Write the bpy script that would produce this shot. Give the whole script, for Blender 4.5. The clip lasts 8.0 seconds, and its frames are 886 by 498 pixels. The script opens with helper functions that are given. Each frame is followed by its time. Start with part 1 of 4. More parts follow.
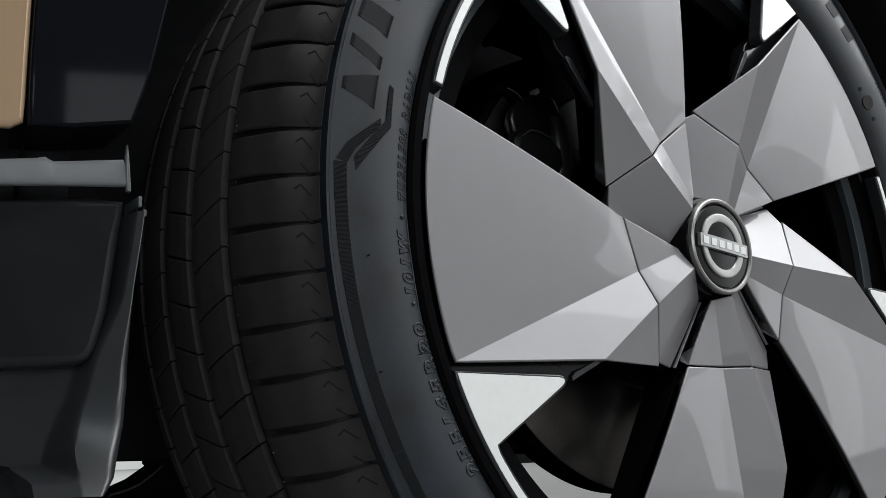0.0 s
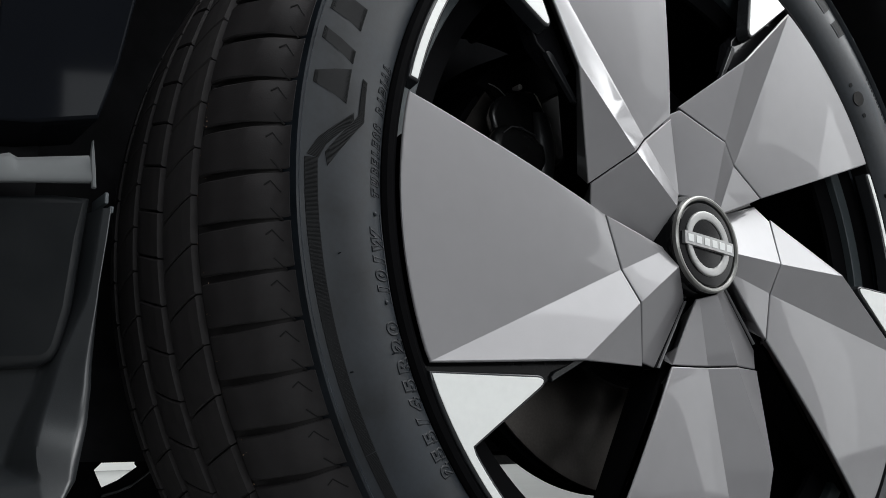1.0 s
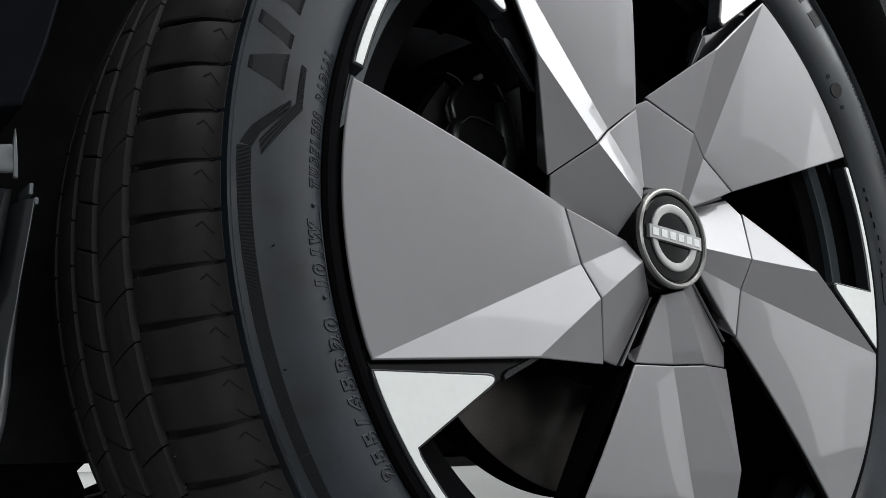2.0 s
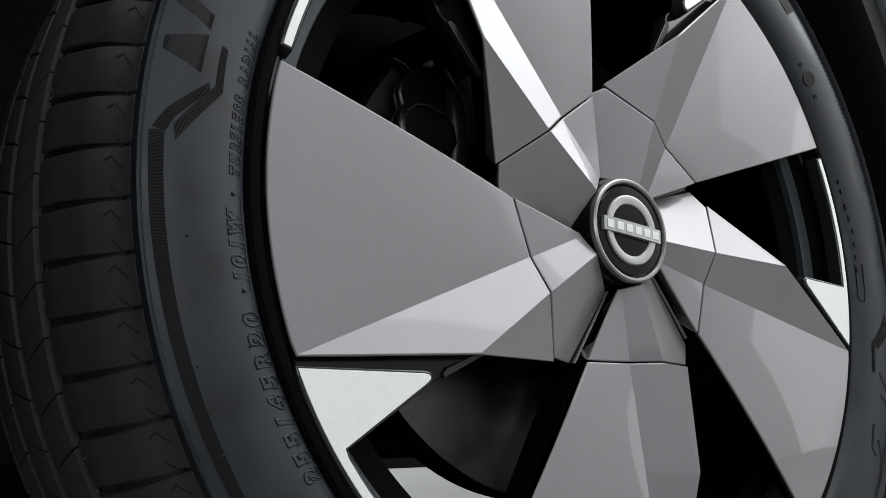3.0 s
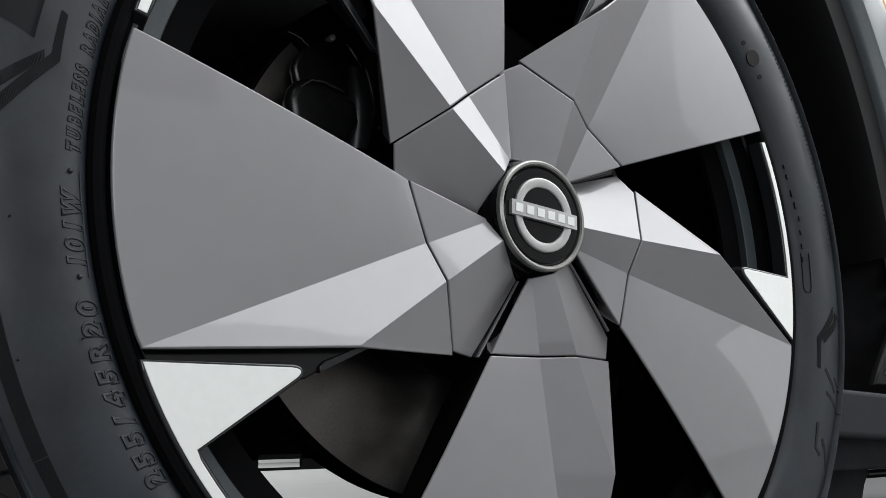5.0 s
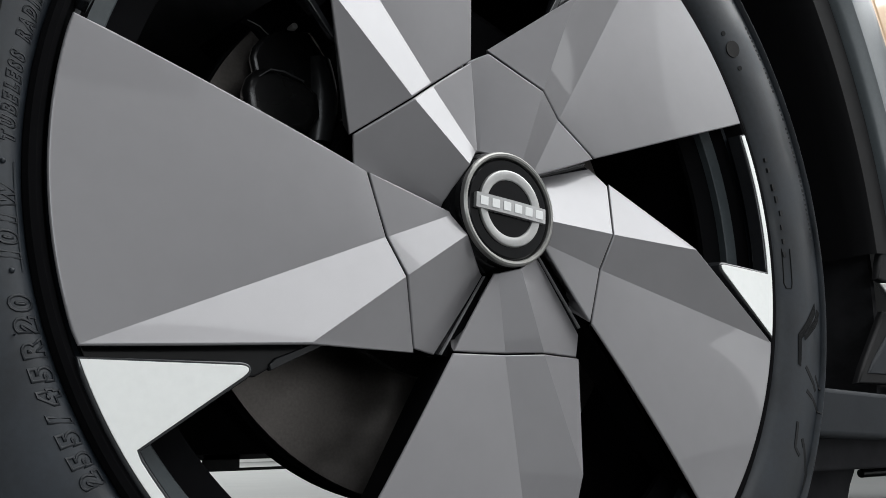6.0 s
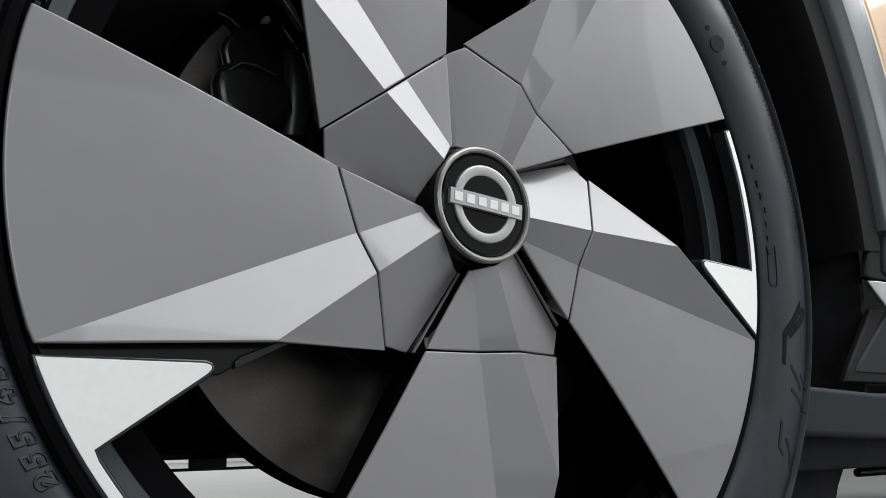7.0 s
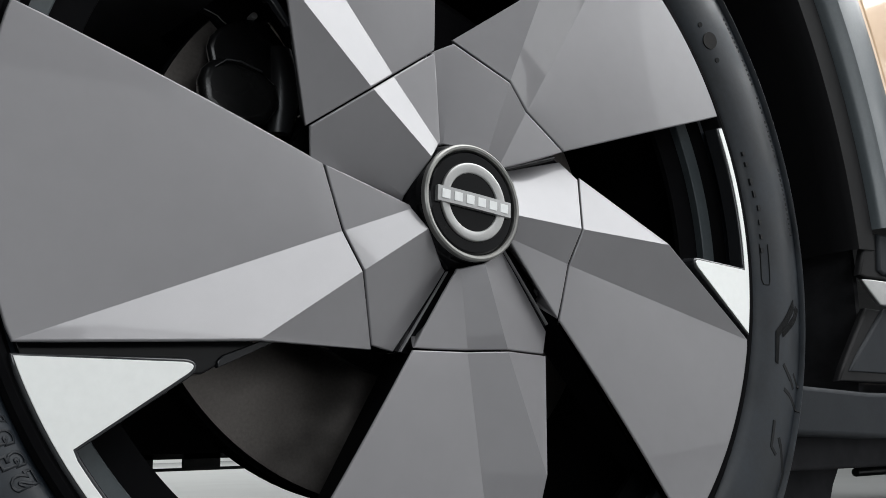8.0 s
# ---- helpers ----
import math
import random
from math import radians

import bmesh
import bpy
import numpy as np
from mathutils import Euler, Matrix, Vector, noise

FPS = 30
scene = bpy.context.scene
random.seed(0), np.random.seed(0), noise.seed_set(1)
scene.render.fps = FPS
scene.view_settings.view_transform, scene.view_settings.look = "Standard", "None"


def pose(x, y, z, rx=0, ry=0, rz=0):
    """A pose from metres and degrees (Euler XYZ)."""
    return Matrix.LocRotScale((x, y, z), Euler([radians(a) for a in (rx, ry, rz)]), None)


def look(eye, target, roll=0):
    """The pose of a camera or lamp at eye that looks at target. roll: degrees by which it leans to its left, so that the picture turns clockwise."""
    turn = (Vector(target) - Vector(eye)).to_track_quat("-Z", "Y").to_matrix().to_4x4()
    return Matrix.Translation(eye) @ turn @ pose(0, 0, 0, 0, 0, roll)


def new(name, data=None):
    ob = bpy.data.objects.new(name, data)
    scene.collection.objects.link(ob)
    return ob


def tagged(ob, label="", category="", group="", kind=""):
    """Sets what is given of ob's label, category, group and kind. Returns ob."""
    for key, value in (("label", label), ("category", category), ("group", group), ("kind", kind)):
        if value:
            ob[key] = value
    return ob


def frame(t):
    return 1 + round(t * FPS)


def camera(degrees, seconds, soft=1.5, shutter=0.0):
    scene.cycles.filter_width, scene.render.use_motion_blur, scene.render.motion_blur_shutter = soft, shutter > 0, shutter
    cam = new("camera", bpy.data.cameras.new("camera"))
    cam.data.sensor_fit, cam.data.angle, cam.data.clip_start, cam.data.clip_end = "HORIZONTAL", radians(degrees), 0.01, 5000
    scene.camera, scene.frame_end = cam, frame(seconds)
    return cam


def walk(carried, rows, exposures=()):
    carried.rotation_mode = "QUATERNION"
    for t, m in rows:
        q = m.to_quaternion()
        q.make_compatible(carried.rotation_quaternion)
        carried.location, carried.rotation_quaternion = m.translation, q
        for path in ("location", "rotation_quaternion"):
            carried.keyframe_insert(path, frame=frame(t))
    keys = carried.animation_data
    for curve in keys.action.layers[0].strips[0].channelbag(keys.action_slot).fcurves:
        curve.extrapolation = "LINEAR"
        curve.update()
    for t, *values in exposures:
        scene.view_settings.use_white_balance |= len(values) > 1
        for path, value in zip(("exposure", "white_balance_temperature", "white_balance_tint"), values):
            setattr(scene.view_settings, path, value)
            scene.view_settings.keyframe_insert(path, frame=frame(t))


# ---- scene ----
cam = camera(51.06, 8.0, soft=0.6)
# seconds, x, y, z, then the turn in degrees
ROWS = [
    (0, -0.5678, -0.4084, 0.2229, 102.419, 1.61, -36.972),
    (0.5, -0.5625, -0.4086, 0.2233, 102.425, 1.616, -36.949),
    (1, -0.5497, -0.4088, 0.2233, 102.439, 1.631, -36.893),
    (1.5, -0.532, -0.41, 0.2231, 102.451, 1.648, -36.814),
    (3, -0.4665, -0.4128, 0.2229, 102.437, 1.682, -36.515),
    (3.5, -0.4438, -0.4151, 0.2226, 102.41, 1.683, -36.409),
    (4, -0.424, -0.4163, 0.2225, 102.378, 1.679, -36.315),
    (4.5, -0.4062, -0.4184, 0.2227, 102.341, 1.672, -36.229),
    (5, -0.3884, -0.4202, 0.2227, 102.297, 1.662, -36.143),
    (6.5, -0.3491, -0.4217, 0.2231, 102.175, 1.626, -35.949),
    (7, -0.3411, -0.4233, 0.2229, 102.146, 1.617, -35.908),
    (7.5, -0.3357, -0.4236, 0.2233, 102.126, 1.61, -35.881),
    (8, -0.3321, -0.4242, 0.2229, 102.112, 1.606, -35.863),
]
walk(cam, [(t, pose(x, y, z, rx, ry, rz)) for t, x, y, z, rx, ry, rz in ROWS])

# ---- light ----
world = bpy.data.worlds.new("studio_air")
world.use_nodes = True
world.node_tree.nodes["Background"].inputs["Color"].default_value = (0.75, 0.8, 0.85, 1)
world.node_tree.nodes["Background"].inputs["Strength"].default_value = 0.02
scene.world = world


def softbox(name, eye, target, width, depth, watts, colour=(1, 0.985, 0.96), roll=0.0):
    lamp = bpy.data.lights.new(name, "AREA")
    lamp.shape, lamp.size, lamp.size_y, lamp.energy, lamp.color = "RECTANGLE", width, depth, watts, colour
    ob = new(name, lamp)
    ob.matrix_world = look(eye, target, roll)
    return ob


NEUTRAL = (0.965, 0.985, 1.0)
softbox("overhead_softbox", (2.575, -1.425, 2.97), (2.575, -1.4251, 0.0), 5.45, 2.85, 262, NEUTRAL)
softbox("front_softbox", (-1.3, -1.4, 2.97), (-1.3, -1.4001, 0.0), 1.4, 1.8, 12, (0.92, 0.97, 1.0))
softbox("rear_softbox", (1.75, -3.18, 2.97), (1.75, -3.1801, 0.0), 3.3, 0.65, 17, NEUTRAL)
# a bank of lights along the south wall, brighter towards the rear of the car
softbox("south_near_softbox", (0.25, -7.6, 1.84), (0.25, 0.0, 1.84), 5.5, 3.5, 38, NEUTRAL)
softbox("south_softbox", (5.8, -7.6, 3.52), (5.8, 0.0, 3.52), 5.6, 6.86, 72, NEUTRAL)
softbox("south_low_softbox", (11.1, -7.6, 1.99), (11.1, 0.0, 1.99), 5.0, 3.9, 36, NEUTRAL)
softbox("south_leaning_softbox", (14.25, -7.5, 1.88), (14.25, 0.0, 1.88), 6.0, 6.4, 195, NEUTRAL, roll=40.5)
softbox("south_bright_high_softbox", (14.3, -7.6, 5.45), (14.3, 0.0, 5.45), 11.4, 3.0, 172, NEUTRAL)
softbox("fill_softbox", (-1.6, -3.7, 1.2), (0.0, 0.0, 0.4), 2.0, 1.6, 32, (0.92, 0.965, 1.0))
# unseen lamp, added so the grey floor behind the car looks white
softbox("far_floor_whitener", (5.0, 17.0, 6.4), (5.0, 17.0001, 0.0), 16.0, 22.0, 2950, (0.97, 1.0, 0.99))


# ---- materials ----
def nodes_of(name):
    m = bpy.data.materials.new(name)
    m.use_nodes = True
    return m, m.node_tree.nodes, m.node_tree.links, m.node_tree.nodes["Principled BSDF"]


def noise_node(nodes, links, scale, detail=3.0, rough=0.55):
    tex = nodes.new("ShaderNodeTexNoise")
    tex.inputs["Scale"].default_value, tex.inputs["Detail"].default_value, tex.inputs["Roughness"].default_value = scale, detail, rough
    at = nodes.new("ShaderNodeTexCoord")
    links.new(at.outputs["Object"], tex.inputs["Vector"])
    return tex.outputs["Fac"]


def ramp(nodes, links, fac, low, high, a=0.3, b=0.7):
    r = nodes.new("ShaderNodeMapRange")
    r.inputs["From Min"].default_value, r.inputs["From Max"].default_value = a, b
    r.inputs["To Min"].default_value, r.inputs["To Max"].default_value = low, high
    links.new(fac, r.inputs["Value"])
    return r.outputs["Result"]


def surface(name, colour, rough, metal=0.0, coat=0.0, spread=0.12, grain=60.0, bump=0.0, bump_scale=400.0, rough_spread=0.06, stains=0.0, coat_rough=0.03, spec=0.5):
    """Colour with variation at two scales, uneven gloss, and fine relief."""
    m, nodes, links, bsdf = nodes_of(name)
    fine, broad = noise_node(nodes, links, grain, 4, 0.6), noise_node(nodes, links, max(2.0, grain / 12), 3)
    add = nodes.new("ShaderNodeMath")
    add.operation = "ADD"
    links.new(ramp(nodes, links, fine, -spread, spread), add.inputs[0])
    links.new(ramp(nodes, links, broad, -stains, stains), add.inputs[1])
    gain = nodes.new("ShaderNodeMath")
    gain.operation, gain.inputs[1].default_value = "ADD", 1.0
    links.new(add.outputs[0], gain.inputs[0])
    tone = nodes.new("ShaderNodeVectorMath")
    tone.operation, tone.inputs[0].default_value = "SCALE", colour
    links.new(gain.outputs[0], tone.inputs["Scale"])
    links.new(tone.outputs["Vector"], bsdf.inputs["Base Color"])
    links.new(ramp(nodes, links, broad, max(0.02, rough - rough_spread), min(1.0, rough + rough_spread)), bsdf.inputs["Roughness"])
    bsdf.inputs["Metallic"].default_value = metal
    bsdf.inputs["Specular IOR Level"].default_value = spec
    bsdf.inputs["Coat Weight"].default_value, bsdf.inputs["Coat Roughness"].default_value = coat, coat_rough
    if bump:
        relief = nodes.new("ShaderNodeBump")
        relief.inputs["Strength"].default_value, relief.inputs["Distance"].default_value = bump, 0.001
        links.new(noise_node(nodes, links, bump_scale, 4, 0.6), relief.inputs["Height"])
        links.new(relief.outputs["Normal"], bsdf.inputs["Normal"])
    return m


GREY_PAINT = surface("grey_metallic_paint", (0.205, 0.200, 0.207), 0.40, metal=0.28, spec=0.3, coat=0.68, spread=0.02, grain=60, stains=0.015, rough_spread=0.008, coat_rough=0.03, bump=0.05, bump_scale=22)
WHITE_PAINT = surface("white_satin_paint", (0.80, 0.81, 0.79), 0.35, coat=0.3, spread=0.02, grain=200)
GLOSS_BLACK = surface("gloss_black", (0.007, 0.007, 0.008), 0.14, spec=0.22, spread=0.1, grain=80, rough_spread=0.05)
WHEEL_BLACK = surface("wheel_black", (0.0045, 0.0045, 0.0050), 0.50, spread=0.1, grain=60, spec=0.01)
CARRIER = surface("dark_carrier_plastic", (0.018, 0.019, 0.021), 0.16, spread=0.08, grain=150)
CAP_BLACK = surface("cap_black", (0.005, 0.005, 0.0056), 0.12, spread=0.05, grain=150, spec=0.17, rough_spread=0.03)
SATIN_BLACK = surface("satin_black", (0.014, 0.014, 0.015), 0.38, spread=0.15, grain=120)
DEEP_BLACK = surface("matt_black_liner", (0.030, 0.030, 0.032), 0.9, spread=0.2, grain=30, spec=0.0, bump=0.3, bump_scale=150)
SIDEWALL = surface("sidewall_rubber", (0.0072, 0.0104, 0.0146), 0.46, spec=0.38, spread=0.22, grain=260, stains=0.45, rough_spread=0.12, bump=0.03, bump_scale=900)
SERRATED = surface("serrated_rubber", (0.0056, 0.0062, 0.0070), 0.7, spec=0.22, spread=0.1, grain=300)
TREAD = surface("tread_rubber", (0.0260, 0.0232, 0.0240), 0.56, spread=0.15, grain=140, stains=0.25, bump=0.10, bump_scale=900)
CRUMB = surface("brown_rubber_crumbs", (0.16, 0.10, 0.065), 0.8, spread=0.4, grain=900)
NOTCH_SHADE = surface("notch_shade_rubber", (0.0095, 0.0092, 0.0095), 0.65, spec=0.3, spread=0.1, grain=300)
LETTER = surface("letter_rubber", (0.0058, 0.0076, 0.0102), 0.55, spec=0.3, spread=0.12, grain=300)
STAMP = surface("faded_stamp_ink", (0.0066, 0.0058, 0.0056), 0.6, spec=0.25, spread=0.2, grain=300)
# paler than the blocks: light bounced off the floor is put into the colour
LIT_INNER_RUBBER = surface("lit_inner_rubber", (0.034, 0.0305, 0.031), 0.7, spread=0.15, grain=120)
IRON = surface("brake_iron", (0.135, 0.124, 0.117), 0.36, metal=1.0, spread=0.12, grain=500, stains=0.08, bump=0.03, bump_scale=900)
# the disc is brushed in circles round its axle
bsdf, brushed = IRON.node_tree.nodes["Principled BSDF"], IRON.node_tree.nodes.new("ShaderNodeTangent")
brushed.direction_type, brushed.axis = "RADIAL", "Y"
bsdf.inputs["Anisotropic"].default_value = 0.75
IRON.node_tree.links.new(brushed.outputs["Tangent"], bsdf.inputs["Tangent"])
ALLOY = surface("cast_alloy", (0.62, 0.61, 0.59), 0.42, metal=0.35, spread=0.08, grain=500, stains=0.08, bump=0.015, bump_scale=900)
# paler metal for added pieces that draw highlights on the black caliper
GLINT_ALLOY = surface("glint_satin_alloy", (0.050, 0.051, 0.053), 0.36, metal=0.5, spread=0.08, grain=400, stains=0.08, bump=0.01, bump_scale=900)
CAST = surface("dark_cast_metal", (0.0075, 0.0075, 0.0078), 0.26, spread=0.2, grain=200, bump=0.02, bump_scale=500)
FLANGE_GREY = surface("dark_rim_flange", (0.050, 0.060, 0.065), 0.42, spec=0.3, spread=0.08, grain=300)
SILVER = surface("brushed_silver", (0.40, 0.40, 0.395), 0.34, metal=1.0, spread=0.04, grain=600)
RING_GREY = surface("satin_ring_grey", (0.27, 0.268, 0.255), 0.36, metal=0.85, spread=0.04, grain=600)
BAR_GREY = surface("satin_emblem_grey", (0.40, 0.40, 0.40), 0.33, metal=0.5, spread=0.04, grain=500)
MARK_WHITE = surface("emblem_white", (0.72, 0.73, 0.72), 0.4, spread=0.02, grain=300)
PIANO = surface("piano_black_panel", (0.007, 0.008, 0.0105), 0.06, spec=0.09, spread=0.08, grain=20, rough_spread=0.03)
# grey trim lightened in its colour for the overhead light on the ledge
LEDGE_LIT_GREY = surface("lit_satin_trim", (0.205, 0.213, 0.217), 0.36, spread=0.05, grain=60, coat=0.2, coat_rough=0.25)
TRIM_GREY = surface("satin_grey_trim", (0.082, 0.096, 0.104), 0.34, spread=0.06, grain=400, coat=0.4, coat_rough=0.25)
SILL_GREY = surface("sill_grey_trim", (0.025, 0.0275, 0.031), 0.55, spec=0.1, spread=0.06, grain=400, coat=0.0, coat_rough=0.25)
BUMPER_GREY = surface("moulded_bumper_grey", (0.022, 0.0245, 0.027), 0.40, spread=0.08, grain=300, stains=0.08, coat=0.8, coat_rough=0.28, bump=0.08, bump_scale=1500)
ARCH_BLACK = surface("moulded_arch_black", (0.006, 0.006, 0.0066), 0.5, spread=0.1, grain=200, spec=0.12)
DARK_TRIM = surface("dark_grey_trim", (0.012, 0.0135, 0.015), 0.36, spread=0.08, grain=300)
TAN = surface("copper_beige_paint", (0.64, 0.44, 0.275), 0.30, metal=0.15, coat=0.8, spread=0.02, grain=60, rough_spread=0.008)
STUDIO_WHITE = surface("pale_studio_floor", (0.185, 0.188, 0.188), 0.55, spread=0.012, grain=3, stains=0.0, rough_spread=0.02)
WALL_WHITE = surface("white_studio_wall", (0.78, 0.79, 0.78), 0.6, spread=0.02, grain=3)
STUDIO_GREY = surface("grey_studio_wall", (0.42, 0.43, 0.44), 0.8, spread=0.05, grain=2)
STUDIO_DARK = surface("dark_studio_wall", (0.05, 0.05, 0.052), 0.8, spread=0.1, grain=2)


# ---- building blocks ----
def finish(name, bm, material, smooth=True, sharp=28):
    me = bpy.data.meshes.new(name)
    bmesh.ops.recalc_face_normals(bm, faces=bm.faces)
    for f in bm.faces:
        f.smooth = smooth
    if smooth:
        for e in bm.edges:
            e.smooth = not (len(e.link_faces) == 2 and (e.calc_face_angle(0) > radians(sharp) or max(len(f.verts) for f in e.link_faces) > 4))
    bm.to_mesh(me)
    bm.free()
    me.materials.append(material)
    return me


def part(name, bm, material, parent, label="", sharp=28):
    me = bm if isinstance(bm, bpy.types.Mesh) else finish(name, bm, material, True, sharp)
    ob = new(name, me)
    ob.parent = parent
    return tagged(ob, label) if label else ob


def thing(name, place, label, category, group="", kind=""):
    ob = new(name)
    ob.empty_display_size = 0.05
    ob.matrix_world = pose(*place)
    return tagged(ob, label, category, group, kind)


def polar(r, phi, y):
    a = radians(phi)
    return Vector((r * math.cos(a), y, r * math.sin(a)))


def revolve(profile, steps=192, closed=False, start=0.0, end=360.0):
    """Turns a profile of (radius, y) round the axle."""
    bm = bmesh.new()
    full = end - start >= 359.9
    count = steps if full else steps + 1
    rings = [[bm.verts.new(polar(r, start + (end - start) * i / steps, y)) for r, y in profile] for i in range(count)]
    n = len(profile)
    for i in range(steps):
        a, b = rings[i], rings[(i + 1) % count]
        for j in range(n if closed else n - 1):
            bm.faces.new((a[j], a[(j + 1) % n], b[(j + 1) % n], b[j]))
    if closed and not full:
        bm.faces.new(rings[0])
        bm.faces.new(rings[-1])
    return bm


def lip(bm, loop, depth, round_by=0.0009, taper=0.0):
    """A rounded edge and a side wall down from the border loop (a list of verts, in order), then a back face."""
    pts = [v.co.copy() for v in loop]
    n = len(pts)
    mid = sum(pts, Vector()) / n
    outs = []
    area = sum(pts[i].x * pts[(i + 1) % n].z - pts[(i + 1) % n].x * pts[i].z for i in range(n))
    for i in range(n):
        a, b = pts[i] - pts[i - 1], pts[(i + 1) % n] - pts[i]
        na = Vector((a.z, 0, -a.x)).normalized()
        nb = Vector((b.z, 0, -b.x)).normalized()
        o = (na + nb).normalized() if (na + nb).length > 1e-6 else na
        outs.append(o if area > 0 else -o)
    last = loop
    for out, down in ((0.383, 0.076), (0.707, 0.293), (0.924, 0.617), (1.0, 1.05), (1.0 - taper / round_by, depth / round_by)):
        ring = [bm.verts.new(p + outs[i] * out * round_by + Vector((0, down * round_by, 0))) for i, p in enumerate(pts)]
        for i in range(n):
            bm.faces.new((last[i], last[(i + 1) % n], ring[(i + 1) % n], ring[i]))
        last = ring
    bm.faces.new(last)
    return bm


def slab(points, depth, round_by=0.0009, taper=0.0):
    """A plate with the outline points (Vectors), rounded at its front edge."""
    bm = bmesh.new()
    loop = [bm.verts.new(p) for p in points]
    bm.faces.new(loop)
    return lip(bm, loop, depth, round_by, taper)


def box(bm, lo, hi):
    m = Matrix.Translation((Vector(lo) + Vector(hi)) / 2) @ Matrix.Diagonal((*(Vector(hi) - Vector(lo)), 1))
    return bmesh.ops.create_cube(bm, size=1, matrix=m)["verts"]


def bevel_all(bm, width, segments=2, angle=30):
    es = [e for e in bm.edges if len(e.link_faces) == 2 and e.calc_face_angle(0) > radians(angle)]
    bmesh.ops.bevel(bm, geom=es, offset=width, segments=segments, affect="EDGES", profile=0.6)
    return bm


# ---- the studio ----
def room_side(name, lo, hi, material, label, category):
    bm = bmesh.new()
    box(bm, lo, hi)
    ob = new(name, finish(name, bm, material, False))
    return tagged(ob, label, category, kind="structure")


room_side("floor", (-14, -8, -0.2), (26, 30, 0.0), STUDIO_WHITE, "smooth pale grey studio floor, brightly lit behind the car", "floor")
room_side("wall_north", (-14, 30, -0.2), (26, 30.3, 7), WALL_WHITE, "white studio wall behind the car", "wall")
room_side("wall_south", (-14, -8.3, -0.2), (26, -8, 7), STUDIO_GREY, "grey studio wall behind the bank of lights", "wall")
room_side("wall_west", (-14.3, -8, -0.2), (-14, 30, 7), STUDIO_DARK, "dark studio side wall", "wall")
room_side("wall_east", (26, -8, -0.2), (26.3, 30, 7), STUDIO_DARK, "dark studio side wall", "wall")
room_side("ceiling", (-14, -8, 7), (26, 30, 7.2), STUDIO_DARK, "dark studio ceiling", "ceiling")

# ---- the wheel ----
AXLE = 0.366
car = thing("car", (0, 0, 0), "parked car in copper-beige paint with dark cladding and bladed wheel", "car")
wheel = part("wheel", revolve([(0.2655, 0.014), (0.2676, 0.0050), (0.2690, 0.0028), (0.2715, 0.0020), (0.2745, 0.0026), (0.2765, 0.0050), (0.2768, 0.012), (0.262, 0.02), (0.2600, 0.0300),
                           (0.246, 0.07), (0.246, 0.19), (0.256, 0.235), (0.272, 0.242), (0.274, 0.247), (0.268, 0.25), (0.252, 0.243), (0.242, 0.20), (0.242, 0.075), (0.2440, 0.046), (0.2320, 0.0420), (0.2296, 0.0380), (0.2300, 0.0345), (0.2345, 0.0335), (0.2480, 0.0320), (0.2540, 0.0265), (0.2600, 0.0225)], 192, True),
           WHEEL_BLACK, car, "twenty inch gloss black alloy wheel with grey blades")
wheel.location = (0, 0, AXLE)
part("rim_flange", revolve([(0.2475, 0.0330), (0.2477, 0.0264), (0.2483, 0.0258), (0.2550, 0.0250), (0.2580, 0.0240), (0.2560, 0.0320)], 160, True), FLANGE_GREY, wheel, "satin dark grey rim flange")
TURN = 72.0


def fifth(ob, k):
    ob.rotation_euler = (0, radians(-TURN * k), 0)
    return ob


# corners of one blade: radius, angle, depth
TIP, HEEL, KNEE = (0.266, 166.8, 0.0), (0.2655, 200.5, 0.0), (0.1650, 212.5, -0.0098)
S1, S2, S3, S4 = (0.0970, 174.1, 0.0054), (0.0883, 196.8, 0.0054), (0.0906, 212.25, -0.0025), (0.1080, 233.8, 0.0115)
H1, H2, H3, H4 = (0.0412, 188.0, 0.0054), (0.0408, 190.6, 0.0049), (0.0380, 211.3, -0.0008), (0.0410, 249.0, 0.0115)


def grid_patch(bm, a, b, c, d, nu, nv, cache):
    """A ruled patch between the edge a to b and the edge d to c."""
    def at(u, v):
        p = a.lerp(b, u).lerp(d.lerp(c, u), v)
        key = (round(p.x, 5), round(p.y, 5), round(p.z, 5))
        if key not in cache:
            cache[key] = bm.verts.new(p)
        return cache[key]
    for i in range(nu):
        for j in range(nv):
            vs = [at(i / nu, j / nv), at((i + 1) / nu, j / nv), at((i + 1) / nu, (j + 1) / nv), at(i / nu, (j + 1) / nv)]
            vs = [v for k, v in enumerate(vs) if v not in vs[:k]]
            if len(vs) > 2:
                bm.faces.new(vs)


def border(bm):
    """The open border of a sheet, in order."""
    bmesh.ops.recalc_face_normals(bm, faces=bm.faces)
    step = {}
    for e in bm.edges:
        if len(e.link_faces) == 1:
            f = e.link_faces[0]
            for l in f.loops:
                if l.edge == e:
                    step[l.vert] = l.link_loop_next.vert
    first = next(iter(step))
    loop, v = [first], step[first]
    while v != first:
        loop.append(v)
        v = step[v]
    return loop


def shift(corner, dr):
    return polar(corner[0] + dr, corner[1], corner[2])


CROWN_RISE = 0.0027


